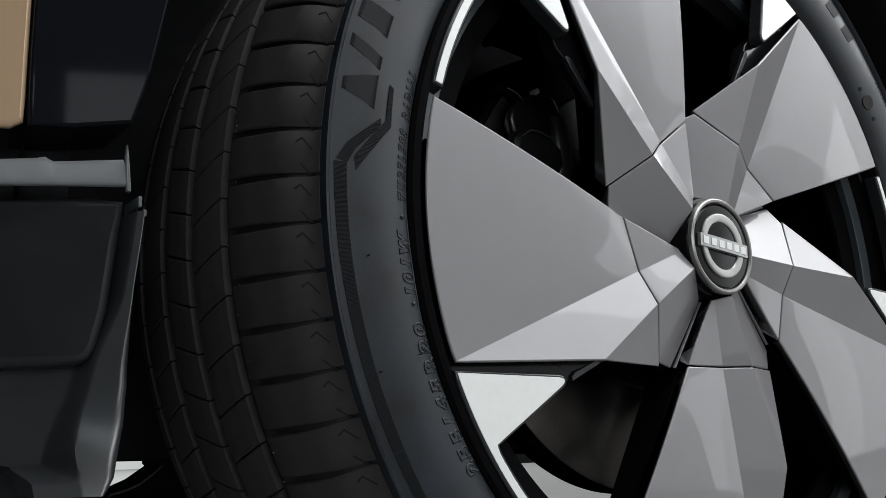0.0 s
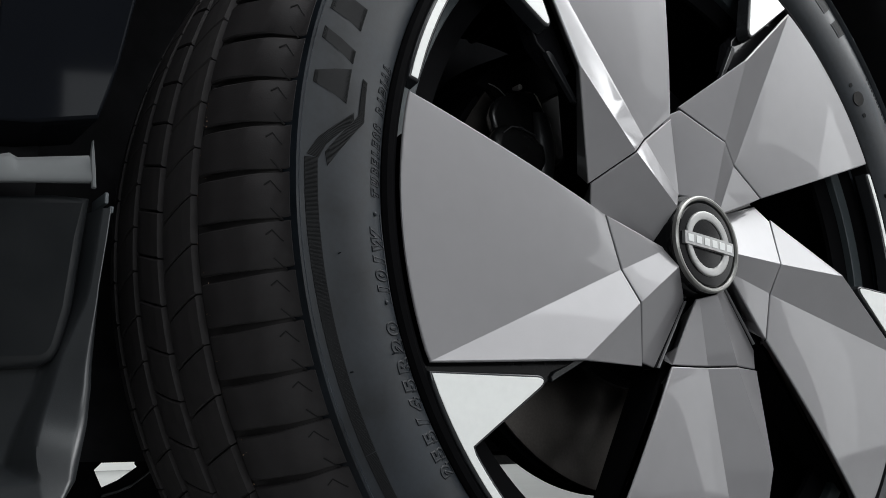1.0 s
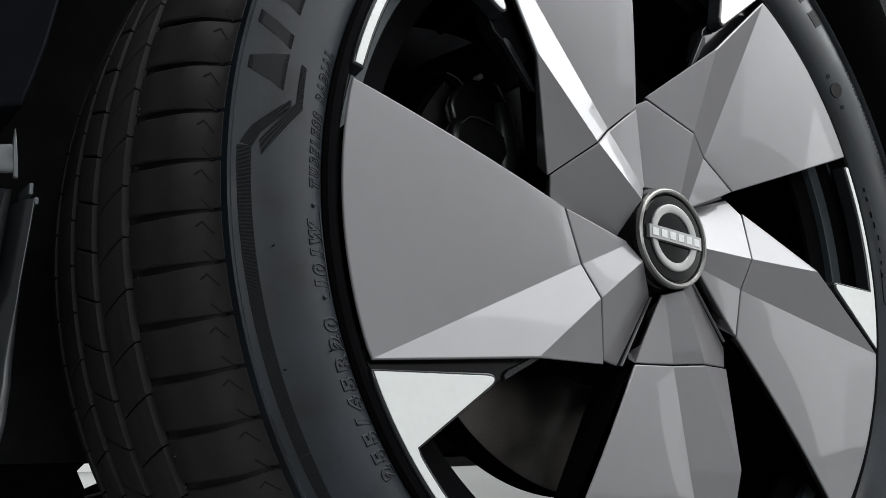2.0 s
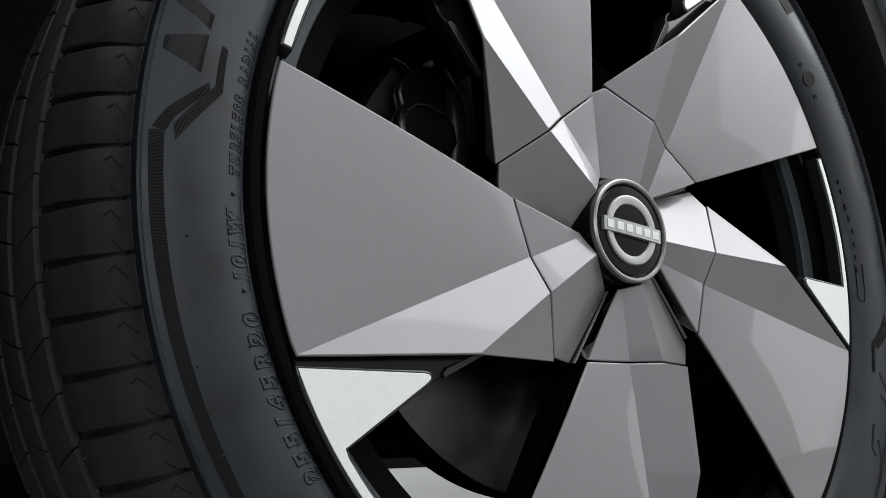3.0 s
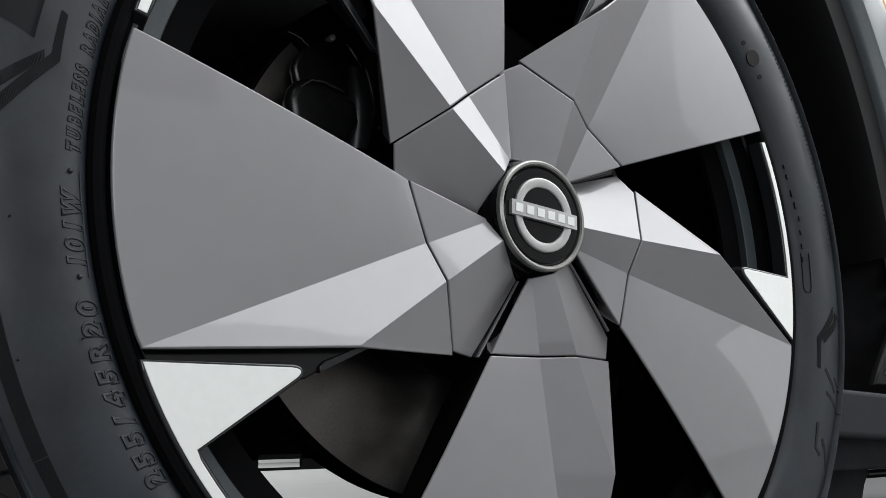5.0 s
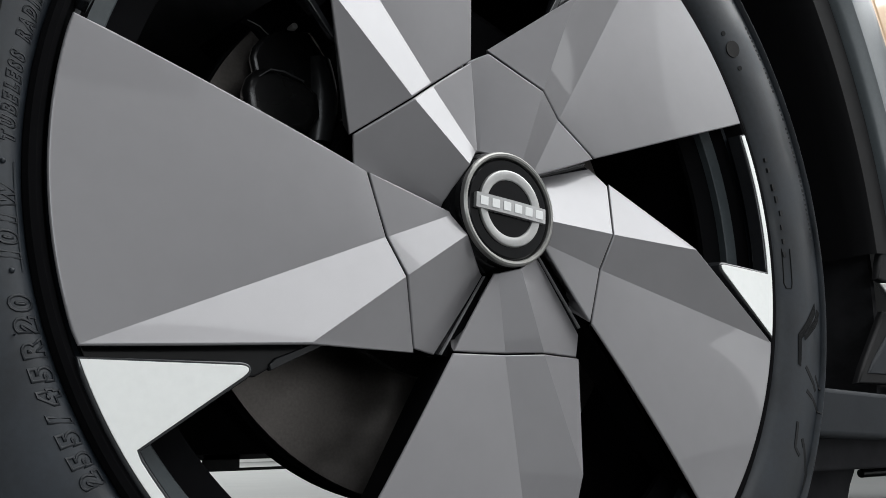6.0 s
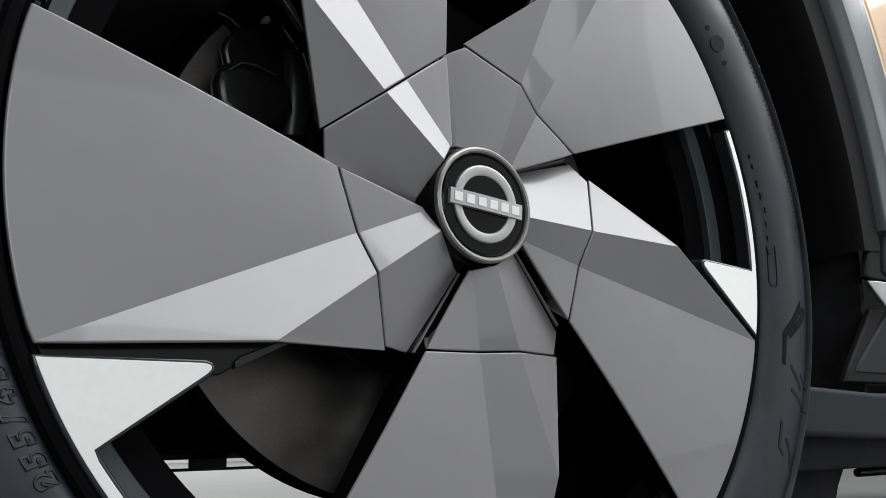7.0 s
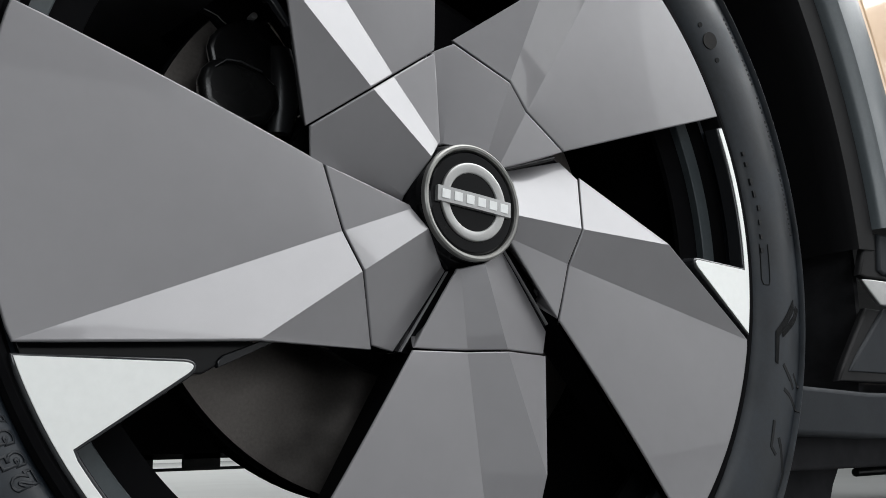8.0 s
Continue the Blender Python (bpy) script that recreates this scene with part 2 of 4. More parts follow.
def blade_mesh():
    bm, cache = bmesh.new(), {}
    g = 0.0016
    tip, heel, knee = polar(*TIP), polar(*HEEL), polar(*KNEE)
    s1, s2, s3, s4 = (shift(s, g) for s in (S1, S2, S3, S4))
    # the flat facet lies in the plane of tip, heel and s2
    normal = (heel - tip).cross(s2 - tip)

    def onto(p):
        p.y = tip.y - (normal.x * (p.x - tip.x) + normal.z * (p.z - tip.z)) / normal.y
        return p
    s1 = onto(s1)
    n = 24
    inner = [s1.lerp(s2, i / n) for i in range(n + 1)]
    outer = [onto(polar(0.266, TIP[1] + (HEEL[1] - TIP[1]) * i / n, 0)) for i in range(n)] + [heel]

    def vert(p):
        key = (round(p.x, 5), round(p.y, 5), round(p.z, 5))
        if key not in cache:
            cache[key] = bm.verts.new(p)
        return cache[key]
    # the moulding is crowned a little along its length, down to nothing at the fold
    m, rise = 12, lambda u: Vector((0, -CROWN_RISE * 4 * u * (1 - u), 0))

    def flat_at(i, j):
        return vert(outer[i].lerp(inner[i], j / m) + rise(j / m) * (1 - (i / n) ** 3))

    def fold_at(i, j):
        return vert(heel.lerp(s2, i / m).lerp(knee.lerp(s3, i / m), j / 6))
    for i in range(n):
        for j in range(m):
            bm.faces.new((flat_at(i, j), flat_at(i + 1, j), flat_at(i + 1, j + 1), flat_at(i, j + 1)))
    for i in range(m):
        for j in range(6):
            bm.faces.new((fold_at(i, j), fold_at(i + 1, j), fold_at(i + 1, j + 1), fold_at(i, j + 1)))
    # the trailing facet, a fan from the ridge to s4
    ridge = [vert(knee.lerp(s3, i / m)) for i in range(m + 1)]
    for i in range(m):
        bm.faces.new((ridge[i], ridge[i + 1], vert(s4)))
    loop = border(bm)
    return lip(bm, loop, 0.0135, 0.0012, 0.011)


def arm_mesh():
    bm, cache = bmesh.new(), {}
    g = -0.0016
    s1, s2, s3, s4 = (shift(s, g) for s in (S1, S2, S3, S4))
    h1, h2, h3, h4 = (polar(*h) for h in (H1, H2, H3, H4))
    s5, h5 = polar(0.1000, 241.9, 0.0160), polar(0.0408, 256.2, 0.0158)
    grid_patch(bm, s1, h1, h2, s2, 4, 3, cache)
    grid_patch(bm, s2, h2, h3, s3, 4, 3, cache)
    grid_patch(bm, s3, h3, h4, s4, 4, 3, cache)
    grid_patch(bm, s4, h4, h5, s5, 4, 2, cache)
    loop = border(bm)
    return lip(bm, loop, 0.024, 0.0011, 0.016)


def insert_outline():
    r1 = 0.2674
    pts = [polar(r1, 201.9 + (236.4 - 201.9) * i / 24, 0.0004) for i in range(25)]
    pts += [polar(0.2630, 236.4 - (236.4 - 213.3) * i / 16, 0.0002) for i in range(17)]
    nick, tip, corner = polar(0.2622, 212.1, -0.0004), polar(0.1952, 211.2, -0.0056), polar(r1, 201.9, 0.0004)
    pts.append(nick)
    a, b = (nick - tip).normalized(), (corner - tip).normalized()
    for i in range(7):
        f = i / 6
        pts.append(tip + a * 0.0085 * (1 - f) ** 2 + b * 0.0085 * f ** 2 + (a + b) * 0.0012 * f * (1 - f))
    return pts


def grown(points, by, down):
    n = len(points)
    area = sum(points[i].x * points[(i + 1) % n].z - points[(i + 1) % n].x * points[i].z for i in range(n))
    out = []
    for i, p in enumerate(points):
        a, b = p - points[i - 1], points[(i + 1) % n] - p
        o = (Vector((a.z, 0, -a.x)).normalized() + Vector((b.z, 0, -b.x)).normalized()).normalized() * (1 if area > 0 else -1)
        out.append(p + o * by + Vector((0, down, 0)))
    return out


def spoke_mesh():
    """The dark spoke of the alloy wheel behind one blade."""
    outline = [(0.256, 171, 0.016), (0.256, 184, 0.016), (0.256, 197, 0.016), (0.150, 203, 0.014), (0.100, 221, 0.024), (0.05, 235, 0.026), (0.05, 190, 0.026), (0.10, 178, 0.02)]
    return slab([polar(*p) for p in outline], 0.03, 0.002, 0.004)


blade_data = finish("blade", blade_mesh(), GREY_PAINT, True, 9)
arm_data = finish("hub_arm", arm_mesh(), GREY_PAINT, True, 9)
insert_data = finish("white_insert", slab(insert_outline(), 0.002, 0.0003), WHITE_PAINT)
carrier_data = finish("insert_carrier", slab(grown(insert_outline(), 0.0008, 0.0003), 0.0105, 0.0016, -0.0012), CARRIER)
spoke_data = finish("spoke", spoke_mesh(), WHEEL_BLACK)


def prism(outer, inner):
    """A bar between two outlines of (radius, angle, depth)."""
    bm = bmesh.new()
    rows = [[bm.verts.new(polar(*p)) for p in line] for line in (outer, inner)]
    n = len(outer)
    for j in range(n):
        bm.faces.new((rows[0][j], rows[0][(j + 1) % n], rows[1][(j + 1) % n], rows[1][j]))
    bm.faces.new(rows[0])
    bm.faces.new(rows[1])
    return bm


def groove_mesh():
    """The channel between a hub arm and the next one, black for the dark it reflects, closed below."""
    return prism(((0.1001, 241.7, 0.0165), (0.0998, 242.6, 0.0174), (0.0988, 243.8, 0.0178), (0.0983, 245.0, 0.0174), (0.0972, 247.0, 0.0190), (0.0955, 250.0, 0.0200), (0.0955, 250.0, 0.034), (0.1001, 241.7, 0.034)),
                 ((0.0400, 256.0, 0.0163), (0.0400, 257.2, 0.0170), (0.0400, 258.6, 0.0172), (0.0400, 260.0, 0.0168), (0.0400, 262.0, 0.0180), (0.0400, 268.0, 0.0190), (0.0400, 268.0, 0.034), (0.0400, 256.0, 0.034)))


def groove_lip_mesh():
    """A fine bead along the channel."""
    return prism(((0.0984, 244.5, 0.0175), (0.0983, 244.7, 0.0158), (0.0982, 245.0, 0.0156), (0.0980, 245.4, 0.0162), (0.0978, 245.6, 0.0175), (0.0978, 245.6, 0.030), (0.0984, 244.5, 0.030)),
                 ((0.0404, 258.9, 0.0170), (0.0404, 259.3, 0.0152), (0.0404, 259.8, 0.0150), (0.0404, 260.6, 0.0156), (0.0404, 261.0, 0.0170), (0.0404, 261.0, 0.030), (0.0404, 258.9, 0.030)))


def recess_mesh():
    """The dark plate behind the slot between a blade and its insert."""
    return slab([polar(*p) for p in ((0.2620, 199.5, 0.012), (0.2620, 204.0, 0.012), (0.1930, 212.6, 0.007), (0.1640, 213.2, 0.005), (0.1640, 211.0, 0.005), (0.20, 205.0, 0.009))], 0.012, 0.0012)


def rib_mesh():
    """A slim tapering rib between the slot and the edge of the blade."""
    return slab([polar(*p) for p in ((0.1850, 213.2, 0.0042), (0.1842, 212.6, 0.0040), (0.1805, 212.3, 0.0040), (0.1440, 215.0, 0.0060), (0.1475, 215.4, 0.0062))], 0.004, 0.0008)


rib_data = finish("spoke_rib", rib_mesh(), CARRIER)
# black put into the channel's colour where grey paint would mirror the dark
groove_data = finish("hub_groove", groove_mesh(), GLOSS_BLACK, True, 40)
groove_lip_data = finish("groove_lip", groove_lip_mesh(), GREY_PAINT, True, 60)
recess_data = finish("recess_plate", recess_mesh(), GLOSS_BLACK)
for k in range(5):
    fifth(part("spoke", spoke_data, None, wheel), k)
    fifth(part("blade", blade_data, None, wheel, "grey metallic faceted blade" if k == 0 else ""), k)
    fifth(part("hub_arm", arm_data, None, wheel), k)
    fifth(part("hub_groove", groove_data, None, wheel, "groove, black in place of its dark reflection" if k == 0 else ""), k)
    fifth(part("groove_lip", groove_lip_data, None, wheel), k)
    fifth(part("recess_plate", recess_data, None, wheel), k)
    fifth(part("spoke_rib", rib_data, None, wheel), k)
    fifth(part("insert_carrier", carrier_data, None, wheel, "gloss black carrier" if k == 0 else ""), k)
    fifth(part("white_insert", insert_data, None, wheel, "white satin insert" if k == 0 else ""), k)

hub = part("hub", revolve([(0.0, 0.03), (0.06, 0.03), (0.075, 0.034), (0.078, 0.05), (0.07, 0.12), (0.0, 0.12)], 64), WHEEL_BLACK, wheel)

# centre cap with ring and bar
part("centre_cap", revolve([(0.0, -0.0024), (0.020, -0.0022), (0.0305, -0.0018), (0.0316, -0.0010), (0.0320, 0.001), (0.0350, 0.0004), (0.0360, 0.0014), (0.0364, 0.0052), (0.0374, 0.0066), (0.0384, 0.009), (0.0392, 0.014), (0.0395, 0.03), (0.0, 0.03)], 96), CAP_BLACK, wheel, "black centre cap")
part("cap_ring", revolve([(0.0322, 0.0010), (0.0324, -0.0022), (0.0332, -0.0034), (0.0345, -0.0036), (0.0356, -0.0028), (0.0361, -0.0010), (0.0360, 0.0002), (0.0350, 0.0010), (0.0325, 0.0014)], 96, True), RING_GREY, wheel, "satin grey ring")
part("emblem_ring", revolve([(0.0178, -0.001), (0.0179, -0.0026), (0.0184, -0.0032), (0.0228, -0.0040), (0.0238, -0.0037), (0.0243, -0.0028), (0.0243, -0.001)], 96, True), SILVER, wheel, "silver emblem ring")


def emblem_bar():
    half, tall = 0.0274, 0.0047
    bm = bmesh.new()
    rows = []
    for i in range(13):
        x = -half + 2 * half * i / 12
        y = -0.0046 - 0.0008 * (1 - (x / half) ** 2)
        rows.append([bm.verts.new((x, y + (0.0030 if k in (0, 3) else 0), z)) for k, z in enumerate((-tall, -tall, tall, tall))])
    for a, b in zip(rows, rows[1:]):
        for j in range(3):
            bm.faces.new((a[j], a[j + 1], b[j + 1], b[j]))
    bm.faces.new(rows[0])
    bm.faces.new(rows[-1])
    return bm


bar = part("emblem_bar", emblem_bar(), BAR_GREY, wheel, "satin grey bar with plain light marks")
bar.rotation_euler = (0, radians(4.6), 0)
mark = bmesh.new()
box(mark, (-0.0030, -0.00025, -0.0028), (0.0030, 0.0006, 0.0028))
mark_data = finish("emblem_mark", bevel_all(mark, 0.00015, 1), MARK_WHITE)

# ---- the tyre ----
HALF = 0.1255
side = [(0.262, 0.016), (0.2735, 0.0125), (0.2768, 0.0060), (0.2800, 0.0020), (0.2850, -0.0006), (0.2920, -0.0027), (0.3040, -0.0043), (0.3160, -0.0036), (0.3262, -0.0008),
        (0.3304, 0.0004), (0.3315, -0.0020), (0.3327, -0.0032), (0.3338, -0.0027), (0.3346, -0.0006), (0.3352, 0.0032), (0.3362, 0.0078), (0.3384, 0.0106), (0.3440, 0.018), (0.3510, 0.034), (0.3560, 0.055)]
floor_of_tread = [(0.3585, 0.075), (0.3600, 0.10), (0.3600, HALF)]
outer_half = side + floor_of_tread
carcass = outer_half + [(r, 2 * HALF - y) for r, y in outer_half[-2::-1]]
tyre = part("tyre", revolve(side[:16], 288), SIDEWALL, wheel, "black low-profile tyre with raised sidewall lettering")
part("tread_base", revolve(carcass[15:], 192), LIT_INNER_RUBBER, wheel, "rubber under the tread, lightened for floor bounce")


def tread_radius(y):
    y = min(y, 2 * HALF - y)
    for (r0, y0), (r1, y1) in zip(CROWN, CROWN[1:]):
        if y <= y1:
            return r0 + (r1 - r0) * (y - y0) / (y1 - y0)
    return CROWN[-1][0]


CROWN = [(0.3353, 0.0020), (0.3364, 0.0050), (0.3384, 0.0078), (0.3412, 0.0104), (0.3456, 0.0145), (0.3503, 0.0205), (0.3550, 0.0300), (0.3600, 0.0420), (0.3630, 0.0560), (0.3648, 0.080), (0.3658, 0.105), (0.3660, HALF)]


def tread_block(y0, y1, span, gap0, gap1, steps=8, lean=0.0, sink=0.0075):
    """One block of the tread: y0 to y1 across, span degrees round, less the gaps at its two ends."""
    bm = bmesh.new()
    rows = []
    for i in range(steps + 1):
        f = i / steps
        y = y0 + (y1 - y0) * f
        g = gap0 + (gap1 - gap0) * min(1, f * 1.6)
        r, skew = tread_radius(y), lean * f
        deep = min(sink, 0.0015 + 0.03 * abs(y - y0)) if y0 < 0.01 else sink
        rise = 0.0 if 0 < i < steps or (i == 0 and y0 < 0.01) else -0.0008
        a, b = g / 2 + skew, span - g / 2 + skew
        rows.append([bm.verts.new(polar(rr, p, y)) for rr, p in ((r - deep, a), (r - 0.0008 + rise, a), (r + rise, a + 0.14), (r + rise, (a + b) / 2), (r + rise, b - 0.14), (r - 0.0008 + rise, b), (r - deep, b))])
    for a, b in zip(rows, rows[1:]):
        for j in range(6):
            bm.faces.new((a[j], a[j + 1], b[j + 1], b[j]))
    bm.faces.new(rows[0])
    bm.faces.new(rows[-1])
    return bm


PITCHES = 82
STEP = 360 / PITCHES
shoulder = finish("tread_block", tread_block(0.0020, 0.0555, STEP, 0.24, 0.62, 12, -0.5), TREAD, True, 40)
for i in range(PITCHES):
    b = part("tread_block", shoulder, None, wheel, "dark shoulder tread block" if i == 0 else "")
    b.rotation_euler = (0, radians(-(175.2 + STEP * i)), 0)


def joined_blocks(y0, y1, count, gap, lean):
    verts, faces = [], []
    one = tread_block(y0, y1, 360 / count, gap, gap, 4, lean, 0.005)
    one.verts.index_update()
    base = [v.co.copy() for v in one.verts]
    polys = [[v.index for v in f.verts] for f in one.faces]
    one.free()
    for i in range(count):
        turn = Matrix.Rotation(radians(-(360 / count) * i), 3, "Y")
        k = len(verts)
        verts += [turn @ p for p in base]
        faces += [[k + j for j in f] for f in polys]
    me = bpy.data.meshes.new("tread_rib")
    me.from_pydata(verts, [], faces)
    me.polygons.foreach_set("use_smooth", [False] * len(faces))
    me.materials.append(LIT_INNER_RUBBER)
    return me


for y0, y1, lean in ((0.0645, 0.100, 1.6), (0.109, 0.142, -1.4), (0.151, 0.1865, 1.6), (0.195, 0.243, 0.6)):
    tagged(part("tread_rib", joined_blocks(y0, y1, 82, 0.15, lean), None, wheel), kind="stuff")


# brown crumbs of rubber and grit that cling to the inner edge of the shoulder
random.seed(11)
verts, faces = [], []
for i in range(46):
    phi, y, size = random.uniform(171, 209), 0.0555 - abs(random.gauss(0, 0.0035)), random.uniform(0.0003, 0.0009)
    base = polar(tread_radius(y) + size * 0.3, phi, y)
    k = len(verts)
    verts += [base + Vector((random.uniform(-1, 1), random.uniform(-1, 1), random.uniform(-1, 1))).normalized() * size for j in range(4)]
    faces += [(k, k + 1, k + 2), (k, k + 2, k + 3), (k, k + 3, k + 1), (k + 1, k + 3, k + 2)]
crumbs = bpy.data.meshes.new("tread_crumbs")
crumbs.from_pydata(verts, [], faces)
crumbs.materials.append(CRUMB)
tagged(part("tread_crumbs", crumbs, None, wheel, "fine brown rubber crumbs"), kind="stuff")


def sidewall_y(r):
    for (r0, y0), (r1, y1) in zip(side, side[1:]):
        if r0 <= r <= r1:
            return y0 + (y1 - y0) * (r - r0) / (r1 - r0)
    return 0.0


def on_sidewall(r, phi, proud):
    return polar(r, phi, sidewall_y(r) - proud)


# notches along the shoulder edge, their shade drawn with darker raised strips
def crown_y(r):
    for (r0, y0), (r1, y1) in zip(CROWN, CROWN[1:]):
        if r <= r1:
            return y0 + (y1 - y0) * (r - r0) / (r1 - r0)
    return HALF


def notch_mesh(path):
    """A fine raised strip, dark for a notch's shade, along a path of (radius, angle) on the shoulder."""
    bm = bmesh.new()
    fine = []
    for (r0, p0), (r1, p1) in zip(path, path[1:]):
        fine += [(r0 + (r1 - r0) * k / 4, p0 + (p1 - p0) * k / 4) for k in range(4)]
    fine.append(path[-1])
    pts = [polar(r, p, crown_y(r)) for r, p in fine]
    rows = []
    for k, p in enumerate(pts):
        out = Vector((p.x, -0.28, p.z)).normalized()
        along = (pts[min(k + 1, len(pts) - 1)] - pts[max(k - 1, 0)]).normalized()
        cross = along.cross(out).normalized() * 0.00045
        rows.append([bm.verts.new(p + cross * w + out * h) for w, h in ((-1.2, -0.001), (-0.8, 0.0003), (0.8, 0.0003), (1.2, -0.001))])
    for a, b in zip(rows, rows[1:]):
        for k in range(3):
            bm.faces.new((a[k], a[k + 1], b[k + 1], b[k]))
    bm.faces.new(rows[0])
    bm.faces.new(rows[-1])
    return bm


hook = finish("shoulder_notch", notch_mesh([(0.3440, 1.15), (0.3414, 0.80), (0.3374, 1.95)]), NOTCH_SHADE, True, 40)
slash = finish("shoulder_notch", notch_mesh([(0.3416, -1.15), (0.3372, 0.05)]), NOTCH_SHADE, True, 40)
for i in range(PITCHES):
    for data in (hook, slash):
        n = part("shoulder_notch", data, None, wheel)
        n.rotation_euler = (0, radians(-(175.2 + STEP * i)), 0)


# raised lettering, wrapped round the sidewall, tops outwards
def letter_shapes(text, height):
    """Flat meshes of the characters, and the advance of each."""
    shapes, x = [], 0.0
    for ch in text:
        cu = bpy.data.curves.new("letter", "FONT")
        cu.body, cu.size, cu.fill_mode, cu.resolution_u = ch, height * 1.36, "NONE", 3
        cu.shear, cu.offset, cu.bevel_depth, cu.bevel_resolution = 0.2, height * 0.105, height * 0.085, 1
        ob = bpy.data.objects.new("letter", cu)
        scene.collection.objects.link(ob)
        bpy.context.view_layer.update()
        me = bpy.data.meshes.new_from_object(ob.evaluated_get(bpy.context.evaluated_depsgraph_get()))
        width = max((v.co.x for v in me.vertices), default=height * 0.5)
        shapes.append((me, x))
        x += width + height * 0.24
        bpy.data.objects.remove(ob)
        bpy.data.curves.remove(cu)
    return shapes, x


def sidewall_text(text, name, r_low, r_high, phi_from, phi_to, label, material=None):
    shapes, total = letter_shapes(text, r_high - r_low)
    for me, x0 in shapes:
        bm = bmesh.new()
        bm.from_mesh(me)
        bpy.data.meshes.remove(me)
        if not bm.faces:
            bm.free()
            continue
        bmesh.ops.remove_doubles(bm, verts=bm.verts, dist=1e-6)
        for v in bm.verts:
            phi = phi_from + (phi_to - phi_from) * (x0 + v.co.x) / total
            v.co = on_sidewall(r_low + v.co.y, phi, v.co.z * 0.9)
        part(name, bm, material or LETTER, wheel, label, 60)


sidewall_text("255/45R20", "size_letter", 0.2806, 0.2892, 212.9, 194.4, "raised rubber letter")
sidewall_text("101W", "index_letter", 0.2812, 0.2894, 192.0, 184.2, "raised rubber letter")
sidewall_text("TUBELESS", "word_letter", 0.2812, 0.2872, 181.2, 172.4, "raised rubber letter")
sidewall_text("RADIAL", "word_letter", 0.2808, 0.2868, 171.4, 164.9, "raised rubber letter")


def ribbon(path, width, proud):
    """A raised band along a path of (radius, angle), width across; with ribs it is cut into fine bars."""
    bm = bmesh.new()
    fine = []
    for (r0, p0), (r1, p1) in zip(path, path[1:]):
        n = max(2, int(abs(p1 - p0) / 0.8) + int(abs(r1 - r0) / 0.002))
        fine += [(r0 + (r1 - r0) * i / n, p0 + (p1 - p0) * i / n) for i in range(n)]
    fine.append(path[-1])
    pts = [on_sidewall(r, p, 0) for r, p in fine]
    rows = []
    for i, p in enumerate(pts):
        t = (pts[min(i + 1, len(pts) - 1)] - pts[max(i - 1, 0)]).normalized()
        s = t.cross(Vector((0, 1, 0))).normalized()
        rows.append([bm.verts.new(p + s * w + Vector((0, d, 0))) for w, d in ((-width / 2 - 0.0003, 0.0012), (-width / 2, -proud), (width / 2, -proud), (width / 2 + 0.0003, 0.0012))])
    for a, b in zip(rows, rows[1:]):
        for j in range(3):
            bm.faces.new((a[j], a[j + 1], b[j + 1], b[j]))
    bm.faces.new(rows[0])
    bm.faces.new(rows[-1])
    return bm


def bars_between(corners, count, proud=0.0005, share=0.5):
    """A field of fine parallel bars inside the four-sided field corners, given as (radius, angle)."""
    bm = bmesh.new()
    a, b, c, d = (Vector((r, p)) for r, p in corners)
    for i in range(count):
        f0, f1 = i / count, (i + share) / count
        quad = (a.lerp(d, f0), b.lerp(c, f0), b.lerp(c, f1), a.lerp(d, f1))
        low = [bm.verts.new(on_sidewall(q.x, q.y, -0.0006)) for q in quad]
        top = [bm.verts.new(on_sidewall(q.x, q.y, proud)) for q in quad]
        bm.faces.new(top)
        for j in range(4):
            bm.faces.new((low[j], low[(j + 1) % 4], top[(j + 1) % 4], top[j]))
    return bm


def serrated_field(corners, count, label="finely ribbed dark field on the sidewall"):
    """A dark base plate with fine bars on it."""
    bm = bmesh.new()
    a, b, c, d = (Vector((r, p)) for r, p in corners)
    n = max(2, int(abs(d.y - a.y) / 1.5))
    rows = []
    for i in range(n + 1):
        q0, q1 = a.lerp(d, i / n), b.lerp(c, i / n)
        rows.append([bm.verts.new(on_sidewall(q.x, q.y, 0.00025)) for q in (q0, q0.lerp(q1, 0.5), q1)])
    for u, v in zip(rows, rows[1:]):
        for j in range(2):
            bm.faces.new((u[j], u[j + 1], v[j + 1], v[j]))
    part("serrated_field", bm, SERRATED, wheel, label)
    tagged(part("serration", bars_between(corners, count), SERRATED, wheel), kind="stuff")


# the chevron and the long band below it, ribbed; mirrored groups sit elsewhere on the tyre
for turn, flip in ((0.0, 1), (174.3, 1)):
    def f(r, p):
        return (r, 178.0 + (p - 178.0) * flip + turn)
    if turn == 0.0:
        serrated_field([f(0.3280, 178.2), f(0.3212, 178.2), f(0.3200, 206.0), f(0.3258, 206.0)], 230)
        serrated_field([f(0.3258, 206.1), f(0.3200, 206.1), f(0.3206, 224.0), f(0.3238, 224.0)], 150)
    serrated_field([f(0.3268, 177.9), f(0.3207, 178.2), f(0.3171, 176.8), f(0.3215, 176.2)], 13)
    serrated_field([f(0.3215, 176.2), f(0.3171, 176.8), f(0.3013, 173.6), f(0.3023, 172.7)], 34)
    serrated_field([f(0.3174, 177.5), f(0.3160, 178.9), f(0.2948, 173.35), f(0.2989, 172.8)], 40)
    serrated_field([f(0.2989, 172.8), f(0.2948, 173.35), f(0.2962, 168.7), f(0.2994, 168.5)], 34)

